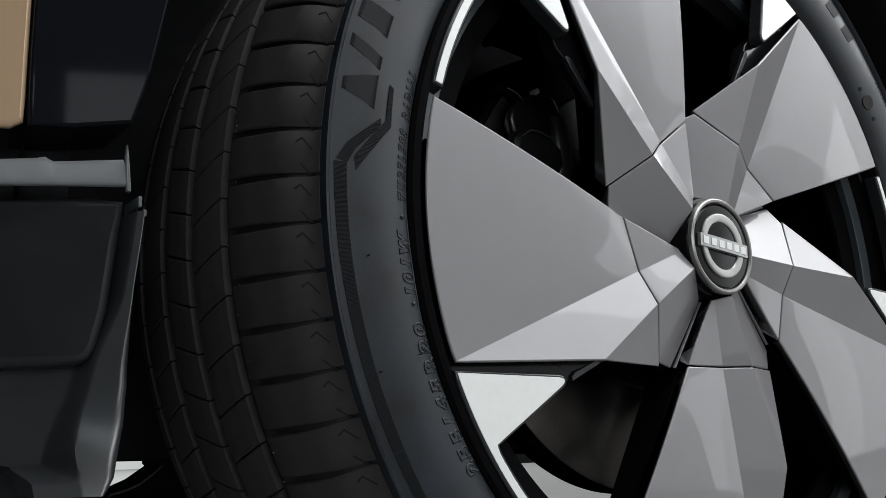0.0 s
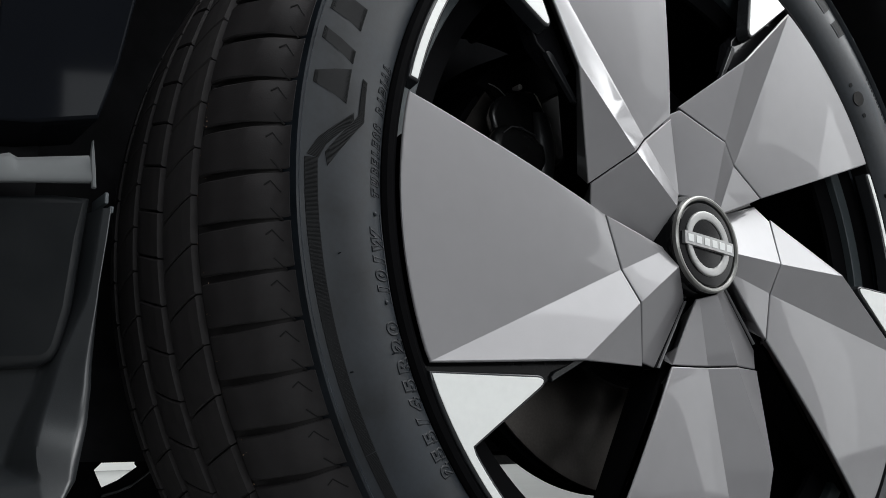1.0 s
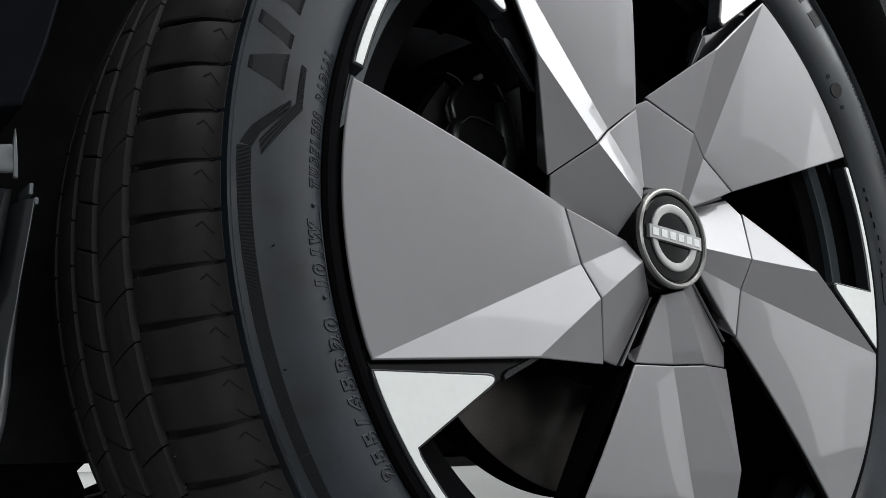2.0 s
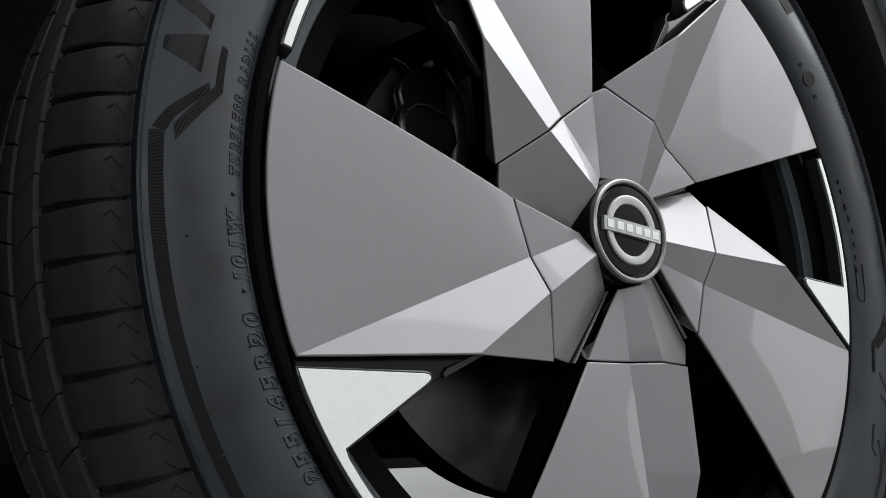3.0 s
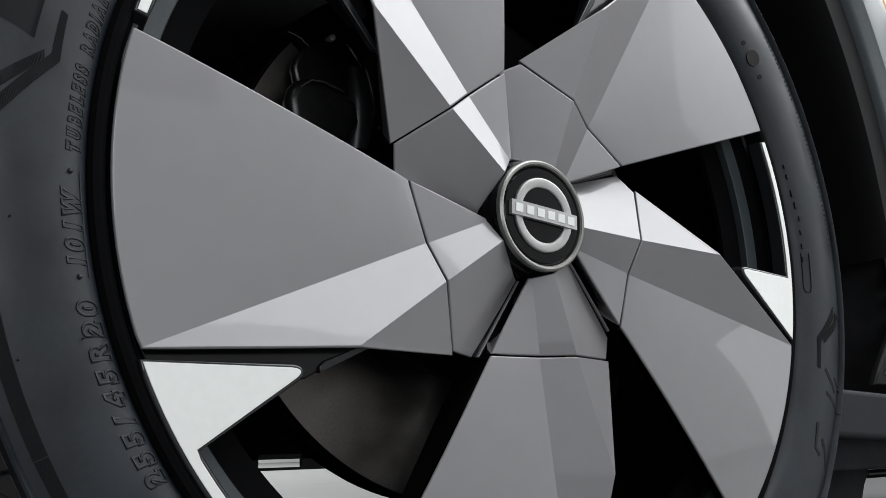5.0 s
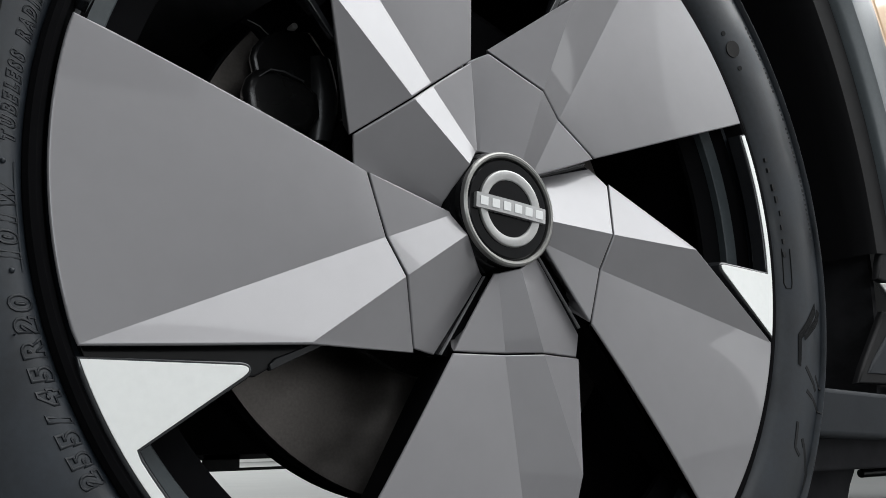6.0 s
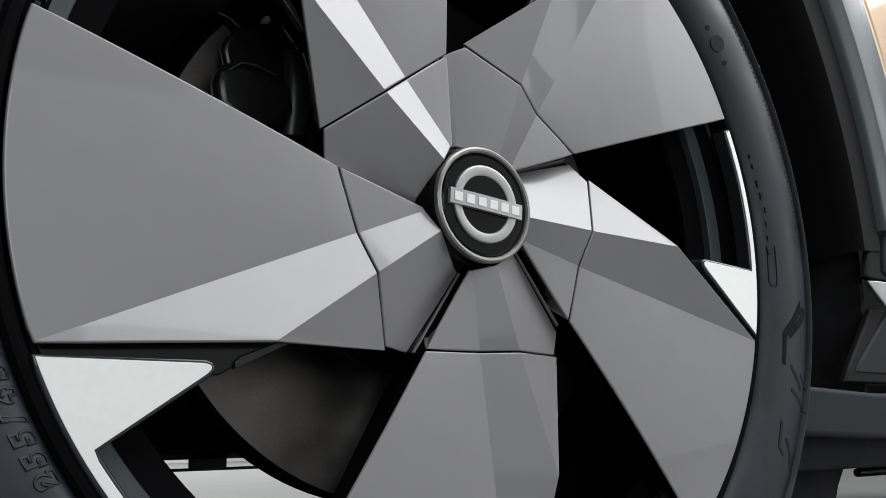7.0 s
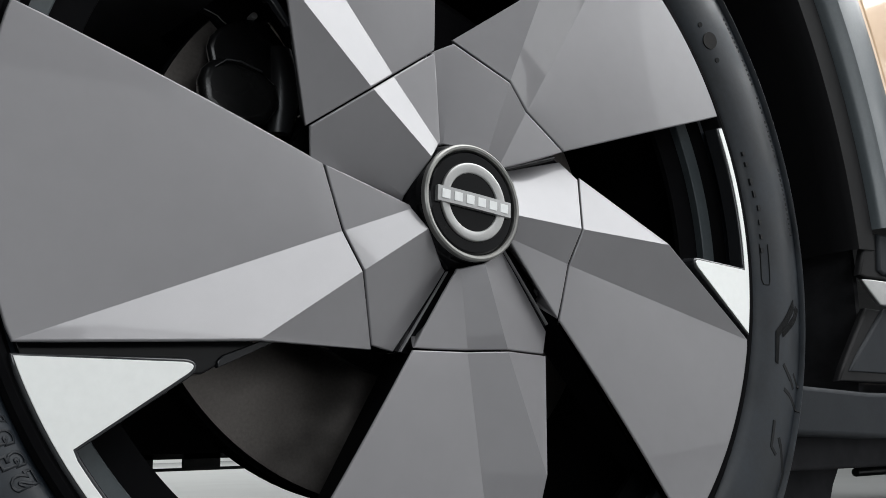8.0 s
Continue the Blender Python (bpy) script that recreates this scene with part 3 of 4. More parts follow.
# maker's marks as plain ribbed shapes
for top, foot, b, c in ((170.7, 172.0, 168.1, 169.5), (165.9, 167.5, 166.0, 164.6), (162.5, 163.5, 160.7, 160.2), (157.6, 158.5, 155.6, 154.9), (152.6, 153.5, 150.6, 149.9), (52.0, 52.9, 49.9, 48.9), (46.8, 47.7, 44.8, 43.9)):
    serrated_field([(0.3272, top), (0.3074, foot), (0.3074, b), (0.3272, c)], 26, "plain ribbed maker's mark on the sidewall")

# the rounded box round the load index, with two dots
part("index_frame", ribbon([(0.2806, 193.0), (0.2798, 188.0), (0.2806, 183.0)], 0.0006, 0.0005), SIDEWALL, wheel)
for phi in (183.1, 192.8):
    bm = bmesh.new()
    bmesh.ops.create_uvsphere(bm, u_segments=14, v_segments=8, radius=0.0013, matrix=Matrix.Translation(on_sidewall(0.2855, phi, 0.0)))
    part("index_dot", bm, SIDEWALL, wheel)

# vent spews
for r, phi in ((0.3184, 198.5), (0.2905, 198.2), (0.3120, 187.4)):
    bm = bmesh.new()
    tip = on_sidewall(r, phi, 0.0028)
    root = on_sidewall(r, phi, -0.0004)
    bmesh.ops.create_cone(bm, segments=8, radius1=0.0005, radius2=0.00025, depth=(tip - root).length, cap_ends=True,
                          matrix=Matrix.Translation((tip + root) / 2) @ (tip - root).to_track_quat("Z", "Y").to_matrix().to_4x4())
    part("vent_spew", bm, SIDEWALL, wheel)
# dashes of small unreadable writing
random.seed(5)
for i in range(46):
    phi = 35.6 - i * 0.72
    if i in (8, 15, 16, 21, 30, 31):
        continue
    wide = random.uniform(0.0018, 0.0027)
    part("small_writing", ribbon([(0.3238, phi), (0.3238 + random.uniform(-0.0003, 0.0003), phi - random.uniform(0.26, 0.46))], wide, 0.0004), SERRATED, wheel)
for i, (r, phi) in enumerate(((0.2850, 16.0), (0.2850, 14.3), (0.2856, 11.6), (0.2862, 9.6), (0.2880, 7.2), (0.2868, 4.9), (0.2862, 2.6), (0.2856, 0.4))):
    part("small_writing", ribbon([(r, phi), (r, phi - random.uniform(0.6, 1.1))], random.uniform(0.0034, 0.0048), 0.00035), SERRATED, wheel)
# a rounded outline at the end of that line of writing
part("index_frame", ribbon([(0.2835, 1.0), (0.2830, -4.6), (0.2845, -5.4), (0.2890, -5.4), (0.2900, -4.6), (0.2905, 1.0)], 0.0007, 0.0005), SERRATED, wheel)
# strokes of the maker's marks
for path, wide in (([(0.3050, 343.2), (0.3225, 340.6)], 0.0030), ([(0.3199, 342.7), (0.3310, 341.4)], 0.0020), ([(0.3090, 339.8), (0.3207, 339.2), (0.3325, 338.2)], 0.0028),
                   ([(0.3031, 334.6), (0.3052, 330.9), (0.3126, 330.3)], 0.0026), ([(0.3117, 332.8), (0.3186, 331.3), (0.3290, 329.1), (0.3300, 326.9)], 0.0030)):
    part("maker_mark", ribbon(path, wide, 0.0003), SERRATED, wheel)

# a round inspection stamp with two dots beside it
for r, phi, size in ((0.2921, 34.1, 0.0070), (0.2905, 37.0, 0.0021), (0.2905, 30.9, 0.0021)):
    bm = bmesh.new()
    slope = math.atan2(sidewall_y(r + size) - sidewall_y(r - size), 2 * size)
    lean = Matrix.Rotation(radians(-phi), 4, "Y") @ Matrix.Rotation(slope, 4, "Z")
    bmesh.ops.create_cone(bm, segments=28, radius1=size, radius2=size * 0.97, depth=0.0008, cap_ends=True, matrix=Matrix.Translation(on_sidewall(r, phi, 0.0)) @ lean @ Matrix.Rotation(radians(90), 4, "X"))
    part("stamp", bm, STAMP if size > 0.003 else SERRATED, wheel, "faded brown ink stamp" if size > 0.003 else "")

# marks on the emblem bar
for i in range(6):
    x = -0.0217 + i * 0.00868
    m = part("emblem_mark", mark_data, None, wheel)
    m.matrix_local = pose(0, 0, 0, 0, 4.6, 0) @ Matrix.Translation((x, -0.0047 - 0.0008 * (1 - (x / 0.0274) ** 2), 0))

# ---- the brake ----
AT_DISC, AT_BRAKE = (0, 0.081, AXLE), (0, 0.110, AXLE)
disc = part("brake_disc", revolve([(0.098, 0.0), (0.1776, 0.0), (0.1783, 0.0008), (0.1750, 0.009), (0.098, 0.009)], 128, True), IRON, car, "dull grey-brown iron brake disc")
disc.location = AT_DISC
# shade on the disc's rear half and rim is put in as black
part("disc_back", revolve([(0.098, 0.0095), (0.1755, 0.0095), (0.1783, 0.011), (0.1783, 0.0290), (0.098, 0.030)], 128, True), WHEEL_BLACK, disc, "rear half of the disc, painted black for its shade")
part("disc_hat", revolve([(0.0, -0.016), (0.085, -0.016), (0.094, -0.013), (0.0985, -0.006), (0.0985, 0.01), (0.0, 0.01)], 96), CAST, disc)
caliper = part("brake_caliper", bevel_all(revolve([(0.100, -0.036), (0.142, -0.036), (0.152, -0.028), (0.153, 0.03), (0.100, 0.03)], 30, True, 106, 141), 0.006, 5, 40), CAST, car, "black cast brake caliper")
caliper.location = AT_BRAKE
# bridge stretched round to 56 degrees as a black screen for the shaded disc
part("caliper_bridge_screen", revolve([(0.110, -0.034), (0.176, -0.034), (0.186, -0.026), (0.192, 0.03), (0.110, 0.04)], 36, True, 56, 139), WHEEL_BLACK, caliper)


def outline(points, y):
    return [Vector((x, y - AT_BRAKE[1], z - AXLE)) for x, z in points]


part("caliper_face", slab(outline(((-0.1345, 0.4660), (-0.1362, 0.4600), (-0.1335, 0.4480), (-0.1071, 0.4400), (-0.0960, 0.4450), (-0.0900, 0.4680), (-0.1000, 0.4830), (-0.1180, 0.4800), (-0.1290, 0.4725)), 0.068), 0.012, 0.0035, 0.004), CAST, caliper, "black cast caliper face", 60)
part("caliper_lug", slab(outline(((-0.1425, 0.4335), (-0.1410, 0.4385), (-0.1375, 0.4425), (-0.1335, 0.4442), (-0.1260, 0.4438), (-0.1110, 0.4415), (-0.1040, 0.4370), (-0.1030, 0.4290), (-0.1090, 0.4190), (-0.1290, 0.4140), (-0.1410, 0.4230)), 0.056), 0.022, 0.006, 0.006), CAST, caliper, "rounded black caliper end", 60)
# a rounded post in paler metal, added to draw the caliper's soft highlight streak
bm = bmesh.new()
rows = []
for i in range(9):
    f = i / 8
    mid, wide = Vector((-0.0925 + 0.003 * math.sin(math.pi * f), 0.070, 0.4690 - 0.056 * f)), 0.0075 + 0.0025 * math.sin(math.pi * f)
    rows.append([bm.verts.new(mid + Vector((-wide * math.cos(math.pi * k / 12), -0.85 * wide * math.sin(math.pi * k / 12) - AT_BRAKE[1], -AXLE))) for k in range(13)])
for a, b in zip(rows, rows[1:]):
    for k in range(13):
        bm.faces.new((a[k], a[(k + 1) % 13], b[(k + 1) % 13], b[k]))
bm.faces.new(rows[0])
bm.faces.new(rows[-1])
part("caliper_streak", bevel_all(bm, 0.002, 3, 60), GLINT_ALLOY, caliper, "satin grey post drawing the highlight streak on the caliper", 60)


def wire(points, radius):
    """A thin round wire through the points."""
    bm = bmesh.new()
    path = [Vector((x, y - AT_BRAKE[1], z - AXLE)) for x, y, z in points]
    rings = []
    for i, p in enumerate(path):
        t = (path[min(i + 1, len(path) - 1)] - path[max(i - 1, 0)]).normalized()
        u = t.orthogonal().normalized()
        v = t.cross(u)
        rings.append([bm.verts.new(p + radius * (u * math.cos(a * math.pi / 4) + v * math.sin(a * math.pi / 4))) for a in range(8)])
    for a, b in zip(rings, rings[1:]):
        for j in range(8):
            bm.faces.new((a[j], a[(j + 1) % 8], b[(j + 1) % 8], b[j]))
    bm.faces.new(rings[0])
    bm.faces.new(rings[-1])
    return bm


# added bright wire that draws a thin glint inside the brake
part("line_glint", wire(((-0.1050, 0.0600, 0.4800), (-0.1035, 0.0590, 0.4776), (-0.0970, 0.0620, 0.4735), (-0.0907, 0.0650, 0.4689), (-0.0900, 0.0680, 0.4660)), 0.0006), ALLOY, caliper, "thin bright wire in place of a glint", 60)
# paler wire laid along the lug as its edge highlight
part("lug_highlight", wire(((-0.1400, 0.0560, 0.4420), (-0.1335, 0.0540, 0.4472), (-0.1250, 0.0540, 0.4478), (-0.1110, 0.0545, 0.4446)), 0.0006), GLINT_ALLOY, caliper, "", 60)
# zigzag wire added to draw the glint on an edge
part("edge_glint", wire(((-0.1442, 0.0650, 0.4808), (-0.1410, 0.0630, 0.4790), (-0.1360, 0.0630, 0.4775), (-0.1345, 0.0620, 0.4750), (-0.1310, 0.0625, 0.4735)), 0.0004), GLINT_ALLOY, caliper, "", 60)
bm = bmesh.new()
bmesh.ops.create_cone(bm, segments=6, radius1=0.0024, radius2=0.0024, depth=0.008, cap_ends=True, matrix=Matrix.Translation((-0.1103, 0.0720 - AT_BRAKE[1], 0.4871 - AXLE)) @ Matrix.Rotation(radians(90), 4, "X"))
part("bolt", bevel_all(bm, 0.0006, 1), ALLOY, caliper)
part("brake_hose", wire(((-0.03, 0.10, 0.526), (-0.055, 0.085, 0.551), (-0.07, 0.10, 0.571), (-0.06, 0.15, 0.591), (-0.03, 0.22, 0.606)), 0.005), SATIN_BLACK, caliper, "", 60)

# ---- the car body ----


def ease(a, b, v):
    u = min(1.0, max(0.0, (v - a) / (b - a)))
    return u * u * (3 - 2 * u)


def nose_y(x, base=0.058):
    """The side of the bumper draws in towards the nose."""
    return base + 0.75 * max(0.0, -0.412 - x)


def panel(name, outline, depth, material, y_of, label="", bevel=0.002):
    """A plate with an outline in x and z whose face follows y_of(x)."""
    bm = bmesh.new()
    loop = []
    n = len(outline)
    for i in range(n):
        a, b = Vector(outline[i]), Vector(outline[(i + 1) % n])
        k = max(1, int((b - a).length / 0.012)) if (b - a).length < 0.6 else 12
        for j in range(k):
            p = a.lerp(b, j / k)
            loop.append(bm.verts.new((p.x, y_of(p.x, p.y), p.y)))
    bm.faces.new(loop)
    lip(bm, loop, depth, bevel)
    return part(name, bm, material, car, label, 32)


nose = lambda x, z: nose_y(x)
panel("painted_panel", [(-0.70, 0.4030), (-0.480, 0.4030), (-0.4665, 0.4018), (-0.4632, 0.4035), (-0.4635, 0.44), (-0.4645, 0.75), (-0.70, 0.75)], 0.005, TAN, nose, "copper-beige painted panel", 0.003)
panel("gloss_cladding", [(-0.4575, 0.4005), (-0.44, 0.3995), (-0.4160, 0.4005), (-0.4080, 0.432), (-0.4005, 0.472), (-0.377, 0.56), (-0.33, 0.70), (-0.4580, 0.70), (-0.4580, 0.44)], 0.05, PIANO, nose, "piano black arch cladding", 0.002)


def ledge_mesh():
    """A rounded moulding that runs towards the nose, its upper edge stepped down near the wheel."""
    bm = bmesh.new()
    rows = []
    for x in (-0.60, -0.56, -0.52, -0.48, -0.4545, -0.4508, -0.4490, -0.4470, -0.4440, -0.4380, -0.4300, -0.4240, -0.4200, -0.4176):
        drop = 0.0022 * (1 if x > -0.4475 else 0.35 if x > -0.4495 else 0) - 0.0006 * (x == -0.4508)
        y0, foot = nose_y(x) - 0.005, 0.3632 + 0.05 * max(0.0, -0.4188 - x)
        top = 0.3815 - drop
        rows.append([bm.verts.new((x, y0 + d, foot + (top - foot) * h)) for d, h in ((0.016, 1.0), (0.0090, 1.0), (0.0076, 0.985), (0.0050, 0.80), (0.0026, 0.54), (0.0010, 0.28), (0.0003, 0.12), (0.0005, 0.04), (0.0012, 0.0), (0.0045, 0.0))])
    for a, b in zip(rows, rows[1:]):
        for k in range(10):
            bm.faces.new((a[k], a[(k + 1) % 10], b[(k + 1) % 10], b[k]))
    bm.faces.new(rows[0])
    bm.faces.new(rows[-1])
    return bm


part("ledge", ledge_mesh(), LEDGE_LIT_GREY, car, "satin grey ledge moulding, lightened for the light it catches", 60)
panel("ledge_end", [(-0.4170, 0.3604), (-0.4158, 0.3600), (-0.4166, 0.3700), (-0.4174, 0.3790), (-0.4179, 0.3850), (-0.4180, 0.3790), (-0.4175, 0.3700)], 0.003, LEDGE_LIT_GREY, lambda x, z: nose_y(x) - 0.0050, "thin upright end of the ledge", 0.0003)
panel("dark_panel", [(-0.60, 0.2762), (-0.4330, 0.2762), (-0.4306, 0.2776), (-0.4290, 0.2805), (-0.4280, 0.2850), (-0.4252, 0.3000), (-0.4222, 0.3360), (-0.4195, 0.3535), (-0.60, 0.3555)], 0.03, DARK_TRIM, lambda x, z: nose_y(x) + 0.001, "dark grey lower panel", 0.0055)
for x, z, tall in ((-0.4068, 0.3600, 0.0048), (-0.4040, 0.3535, 0.0030)):
    bm = bmesh.new()
    box(bm, (x - 0.0011, 0.0670, z - tall), (x + 0.0011, 0.0900, z + tall * 0.3))
    part("trim_clip", bevel_all(bm, 0.0009, 3), TRIM_GREY, car)


def bumper_right(z):
    return -0.4103 + 0.03 * max(0.0, z - 0.270) + 0.06 * max(0.0, z - 0.310) - 0.10 * max(0.0, 0.260 - z) - 1.25 * max(0.0, 0.245 - z) ** 1.5 - 0.33 * max(0.0, 0.216 - z)


def bumper_ridge(z):
    """Where the field ends; above the cheek it closes in on a narrow upright strip beside the wheel."""
    low = -0.4262 - 0.0105 * ease(0.27, 0.222, z)
    return low + (bumper_right(z) - 0.0052 - low) * ease(0.262, 0.312, z)


def bumper_y(x, z):
    """The moulded face of the lower bumper: a recessed field, a soft ridge, a cheek beside the wheel and a foot that turns outwards."""
    ridge = bumper_ridge(z)
    field = ease(ridge + 0.0010, ridge - 0.0045, x) * ease(0.2135, 0.2235, z - 0.0012 * ease(-0.45, -0.437, x))
    cheek, wide = max(0.0, x - ridge), bumper_right(z) - ridge
    face = nose_y(min(x, ridge)) + 0.0050 - (0.72 - 0.45 * ease(0.262, 0.205, z)) * cheek + 0.004 * max(0.0, cheek / wide - 0.75) ** 2 * 16
    flare = 0.0520 * ease(0.280, 0.192, z) ** 2
    return face - flare * (1 - field) + (0.0110 + 0.007 * ease(0.272, 0.300, z)) * field


def sheet(rows, back):
    """A skin from rows of points, with its border turned back."""
    bm = bmesh.new()
    rows = [[bm.verts.new(p) for p in row] for row in rows]
    for a, b in zip(rows, rows[1:]):
        for k in range(len(a) - 1):
            bm.faces.new((a[k], a[k + 1], b[k + 1], b[k]))
    bmesh.ops.recalc_face_normals(bm, faces=bm.faces)
    out = bmesh.ops.extrude_edge_only(bm, edges=[e for e in bm.edges if len(e.link_faces) == 1])["geom"]
    for v in [v for v in out if isinstance(v, bmesh.types.BMVert)]:
        v.co += Vector(back)
    return bm


def lower_bumper():
    rows = []
    for i in range(77):
        z = 0.3515 - 0.1175 * i / 40 if i < 40 else 0.234 - 0.026 * (i - 40) / 36
        left, ridge, right = -0.60 + 0.1455 * ease(0.2262, 0.2228, z), bumper_ridge(z), bumper_right(z)
        xs = [max(left, -0.60 + 0.1455 * k / 8) for k in range(8)]
        xs += [-0.4545 + (ridge + 0.4545) * k / 20 for k in range(20)] + [ridge + (right - ridge) * k / 20 for k in range(21)]
        rows.append([(x, bumper_y(x, z), z) for x in xs])
    return sheet(rows, (0.0, 0.035, 0.001))


part("lower_bumper", lower_bumper(), BUMPER_GREY, car, "satin dark grey moulded lower bumper", 40)
# the core behind the bumper panels
bm = bmesh.new()
vs = [[bm.verts.new((x, y, z)) for x, y in ((-0.70, 0.31), (-0.43, 0.120), (-0.43, 0.45), (-0.70, 0.45))] for z in (0.195, 0.72)]
for j in range(4):
    bm.faces.new((vs[0][j], vs[0][(j + 1) % 4], vs[1][(j + 1) % 4], vs[1][j]))
bm.faces.new(vs[0])
bm.faces.new(vs[1])
part("bumper_core", bm, DEEP_BLACK, car)

# behind the wheel: arch trim, sill and door skin
arch = revolve([(0.4560, 0.135), (0.4340, 0.120), (0.4310, 0.030), (0.4340, 0.012), (0.4380, 0.006), (0.4480, 0.005), (0.4600, 0.004), (0.4640, 0.012)], 60, False, 2, 130)
# the arch is taller than it is wide
TALL = 1.18
edge = part("arch_edge", arch, ARCH_BLACK, car, "black inner edge of the arch")
trim = part("arch_trim", revolve([(0.4625, 0.012), (0.4640, 0.001), (0.4665, -0.003), (0.4750, -0.009), (0.5000, -0.011), (0.5210, -0.004), (0.5320, 0.008), (0.5335, 0.02)], 72, False, 4, 128), TRIM_GREY, car, "satin blue-grey wheel arch trim")
flange = part("arch_flange", revolve([(0.5345, 0.022), (0.5350, 0.012), (0.5365, 0.010), (0.5520, 0.009), (0.5535, 0.011), (0.5540, 0.022)], 72, False, 6, 128), TAN, car, "copper-beige panel edge along the arch")
for ob in (edge, trim, flange):
    ob.location, ob.scale = (0, 0, AXLE), (1, 1, TALL)
flat = lambda x, z: 0.010
outer_arc = [(0.5590 * math.cos(radians(a)), AXLE + 0.5590 * TALL * math.sin(radians(a))) for a in range(4, 70, 6)]
panel("door_skin", [(2.2, 0.40), (2.2, 1.05)] + [(0.19, 1.05)] + outer_arc[::-1], 0.02, TAN, flat, "copper-beige body side", 0.003)
panel("sill_chrome", [(0.4190, 0.3535), (0.4475, 0.3350), (0.4690, 0.3350), (2.2, 0.3350), (2.2, 0.3530), (0.4335, 0.3538)], 0.004, SILVER, lambda x, z: -0.002 - (z - 0.335) * 0.10, "bright silver strip end", 0.0012)
panel("door_foot", [(0.4560, 0.4000), (0.4360, 0.3620), (0.4450, 0.3610), (2.2, 0.3625), (2.2, 0.40)], 0.006, ARCH_BLACK, lambda x, z: 0.006, "dark lower door edge", 0.003)
panel("door_foot_face", [(0.4700, 0.3985), (0.4640, 0.3680), (0.4700, 0.3655), (2.2, 0.3665), (2.2, 0.3985)], 0.012, SILL_GREY, lambda x, z: 0.003, "satin grey lower door face", 0.003)
panel("sill_panel", [(0.3880, 0.2690), (0.4420, 0.3295), (2.2, 0.3295), (2.2, 0.2690)], 0.006, ARCH_BLACK, lambda x, z: 0.008, "dark grey sill panel", 0.003)
panel("sill_panel_face", [(0.4030, 0.2770), (0.4660, 0.3300), (2.2, 0.3300), (2.2, 0.2700)], 0.01, SILL_GREY, lambda x, z: 0.005 + (0.333 - z) * 0.02, "satin grey raised sill face", 0.003)
panel("side_sill", [(0.30, 0.2300), (0.30, 0.2600), (0.42, 0.2545), (2.2, 0.2520), (2.2, 0.2240), (0.44, 0.2245)], 0.05, SILL_GREY, lambda x, z: 0.001 + (0.2635 - z) * 0.08, "satin grey side sill", 0.004)
panel("sill_underside", [(0.30, 0.200), (0.30, 0.2225), (2.2, 0.2175), (2.2, 0.200)], 0.05, DEEP_BLACK, lambda x, z: 0.03, "black sill underside", 0.004)
panel("mud_guard", [(0.33, 0.12), (0.462, 0.12), (0.474, 0.150), (0.490, 0.180), (0.508, 0.202), (0.33, 0.202)], 0.012, DEEP_BLACK, lambda x, z: 0.09, "black mud guard behind the wheel", 0.003)

# wheel housing, underbody and far side
part("wheel_housing", revolve([(0.455, 0.125), (0.457, 0.40), (0.0, 0.40)], 48, False, -12, 192), DEEP_BLACK, car, "black wheel housing liner").location = (0, 0, AXLE)
part("arch_liner", revolve([(0.449, 0.022), (0.452, 0.13), (0.458, 0.13), (0.455, 0.022)], 12, True, -17, 5), DEEP_BLACK, car, "black liner behind the arch edge").location = (0, 0, AXLE)
bm = bmesh.new()
box(bm, (-0.9, 0.40, 0.225), (3.2, 1.75, 0.40))
part("underbody", bm, DEEP_BLACK, car, "black underbody")
bm = bmesh.new()
box(bm, (0.46, 0.06, 0.224), (3.2, 1.75, 0.27))
part("floor_pan", bm, DEEP_BLACK, car)
# a cross member under the floor with two slots in it
bm = bmesh.new()
box(bm, (-0.02, 0.70, 0.2045), (3.0, 0.708, 0.2082))
for x0, x1 in ((-0.02, 0.0535), (0.091, 0.1385), (0.20, 3.0)):
    box(bm, (x0, 0.702, 0.2080), (x1, 0.7075, 0.24))
box(bm, (-0.02, 0.702, 0.2185), (3.0, 0.7065, 0.26))
part("cross_member", bm, SATIN_BLACK, car)
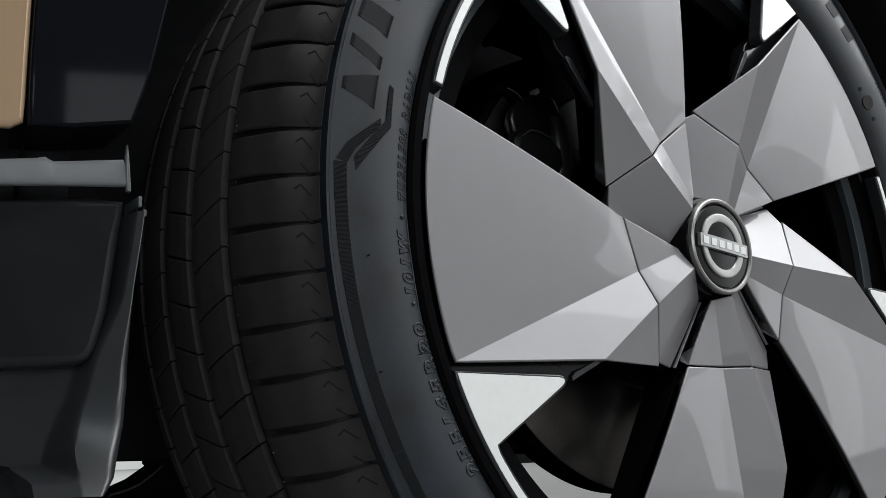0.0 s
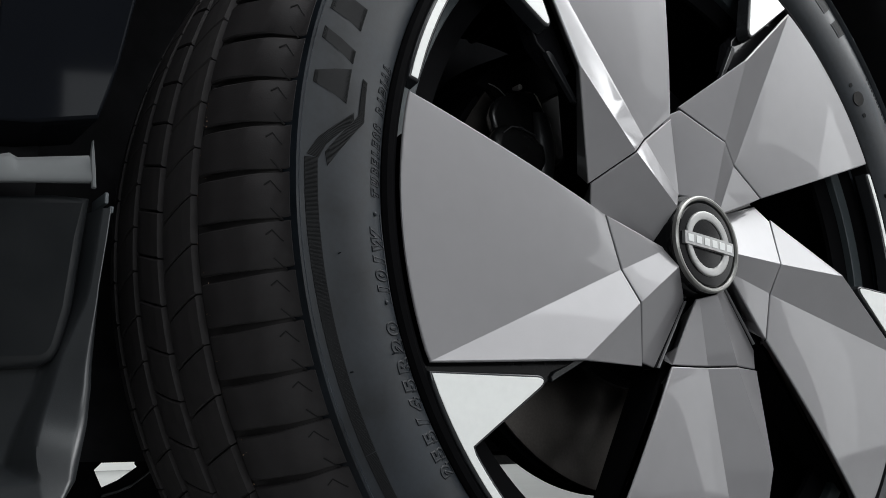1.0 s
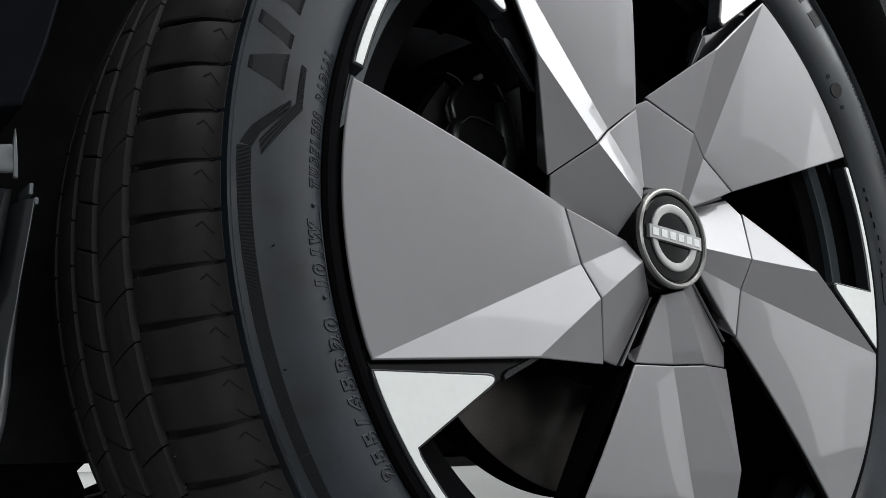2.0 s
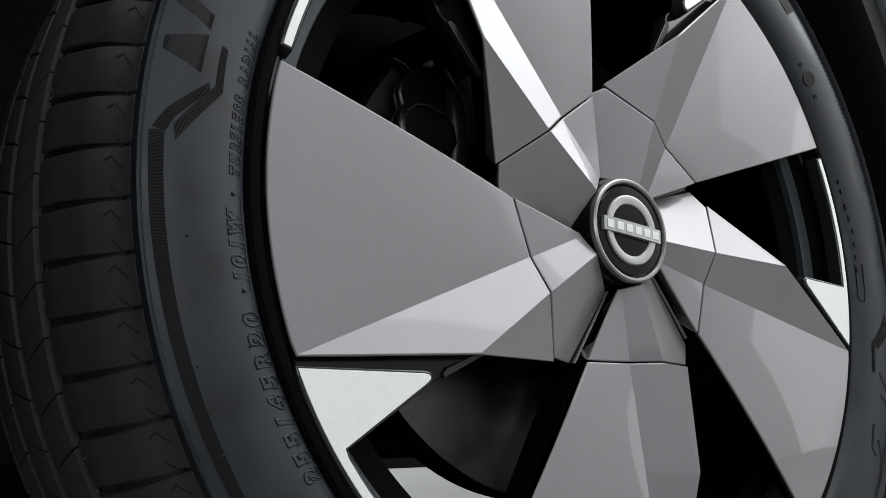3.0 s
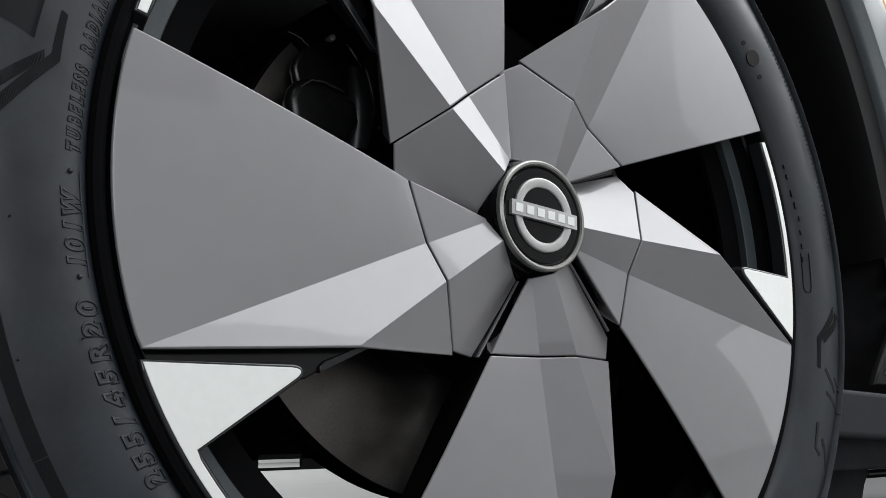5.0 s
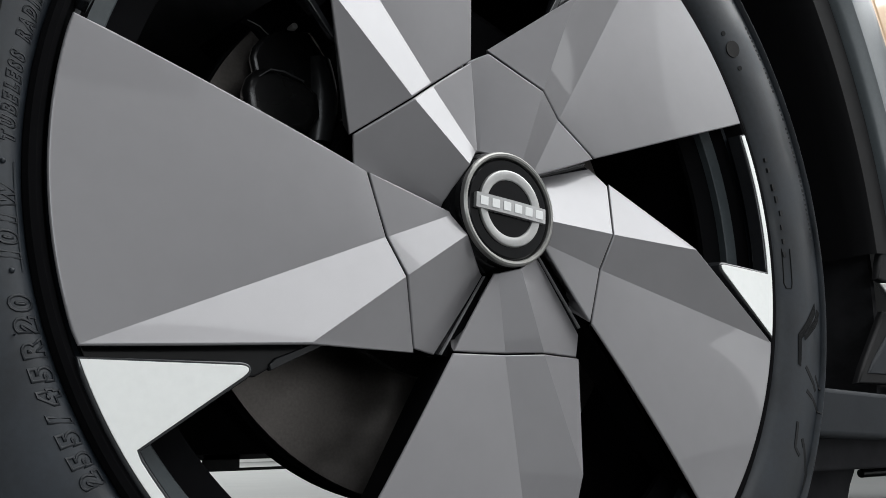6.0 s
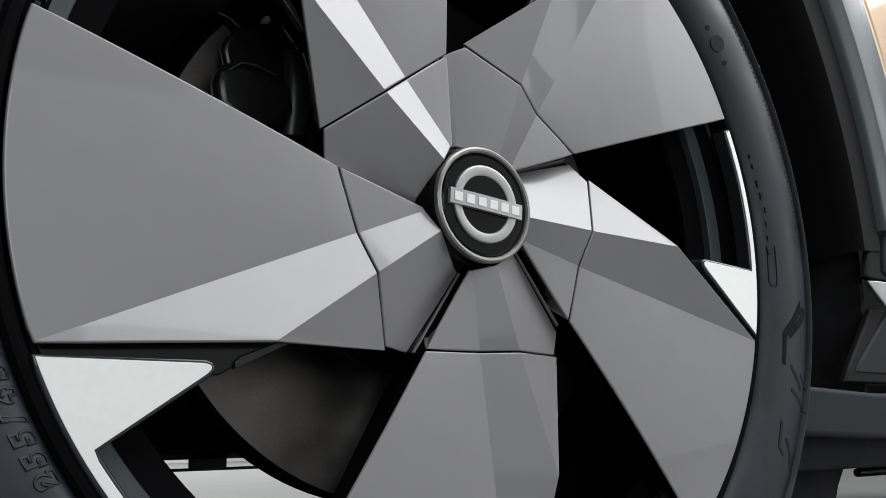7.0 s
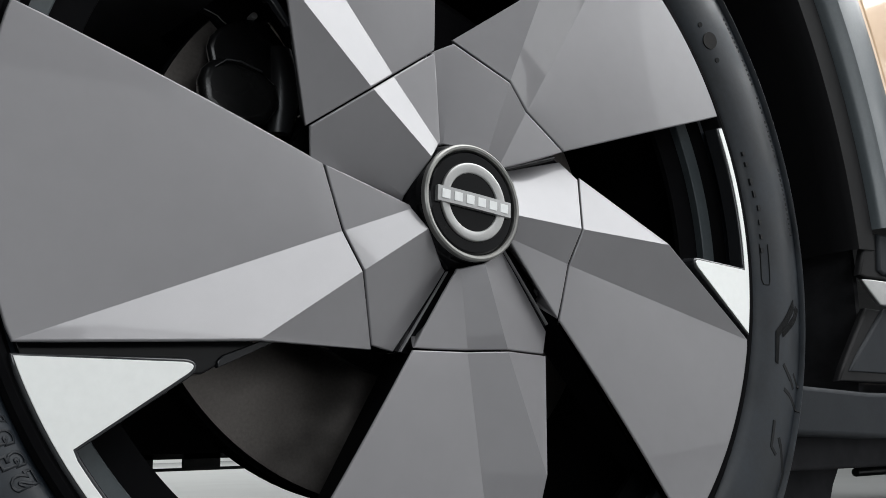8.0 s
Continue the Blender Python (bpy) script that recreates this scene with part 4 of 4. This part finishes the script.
# the far lower bumper under the car, with a gap that lets the bright floor show, and a pale bead along its foot
def far_plate(points):
    bm = bmesh.new()
    loop = [bm.verts.new((x, 1.5, z)) for x, z in points]
    bm.faces.new(loop)
    return lip(bm, loop, 0.02, 0.0006)


far = part("far_bumper", far_plate([(-1.4, 0.03), (0.0420, 0.1580), (0.0420, 0.1748), (0.0250, 0.2113), (0.0398, 0.2262), (0.0398, 0.30), (-1.4, 0.30)]), DEEP_BLACK, car, "black far lower bumper")
part("far_foot", far_plate([(-1.4, 0.008), (0.26, 0.008), (0.26, 0.222), (0.1163, 0.2140), (0.0782, 0.1890), (0.0424, 0.1745), (0.0424, 0.1570), (-1.4, 0.0280)]), DEEP_BLACK, far)
part("far_end", far_plate([(0.1120, 0.2205), (0.1170, 0.2152), (0.26, 0.2230), (0.26, 0.30), (0.1120, 0.30)]), DEEP_BLACK, far)
bm = bmesh.new()
bead = [Vector((0.0400, 1.492, 0.1610)), Vector((0.0720, 1.492, 0.1685)), Vector((0.0985, 1.492, 0.1785)), Vector((0.1285, 1.492, 0.1995)), Vector((0.1450, 1.492, 0.2150))]
rows = [[bm.verts.new(p + Vector((0.35 * d, e, d))) for d, e in ((-0.004, 0.006), (-0.0025, 0.0), (0.0025, 0.0), (0.004, 0.006))] for p in bead]
for a, b in zip(rows, rows[1:]):
    for j in range(4):
        bm.faces.new((a[j], a[(j + 1) % 4], b[(j + 1) % 4], b[j]))
bm.faces.new(rows[0])
bm.faces.new(rows[-1])
part("far_bead", bm, TRIM_GREY, far, "satin grey bead", 60)
# a pipe end under the rear of the car
bm = bmesh.new()
bmesh.ops.create_cone(bm, segments=28, radius1=0.0098, radius2=0.0098, depth=1.3, cap_ends=True, matrix=Matrix.Translation((2.37, 0.80, 0.1416)) @ Matrix.Rotation(radians(90), 4, "Y"))
pipe = part("underbody_pipe", bevel_all(bm, 0.004, 3), SATIN_BLACK, car, "black pipe under the floor")
bm = bmesh.new()
box(bm, (2.0, 0.79, 0.148), (2.06, 0.81, 0.226))
part("hanger", bevel_all(bm, 0.003, 2), SATIN_BLACK, pipe)
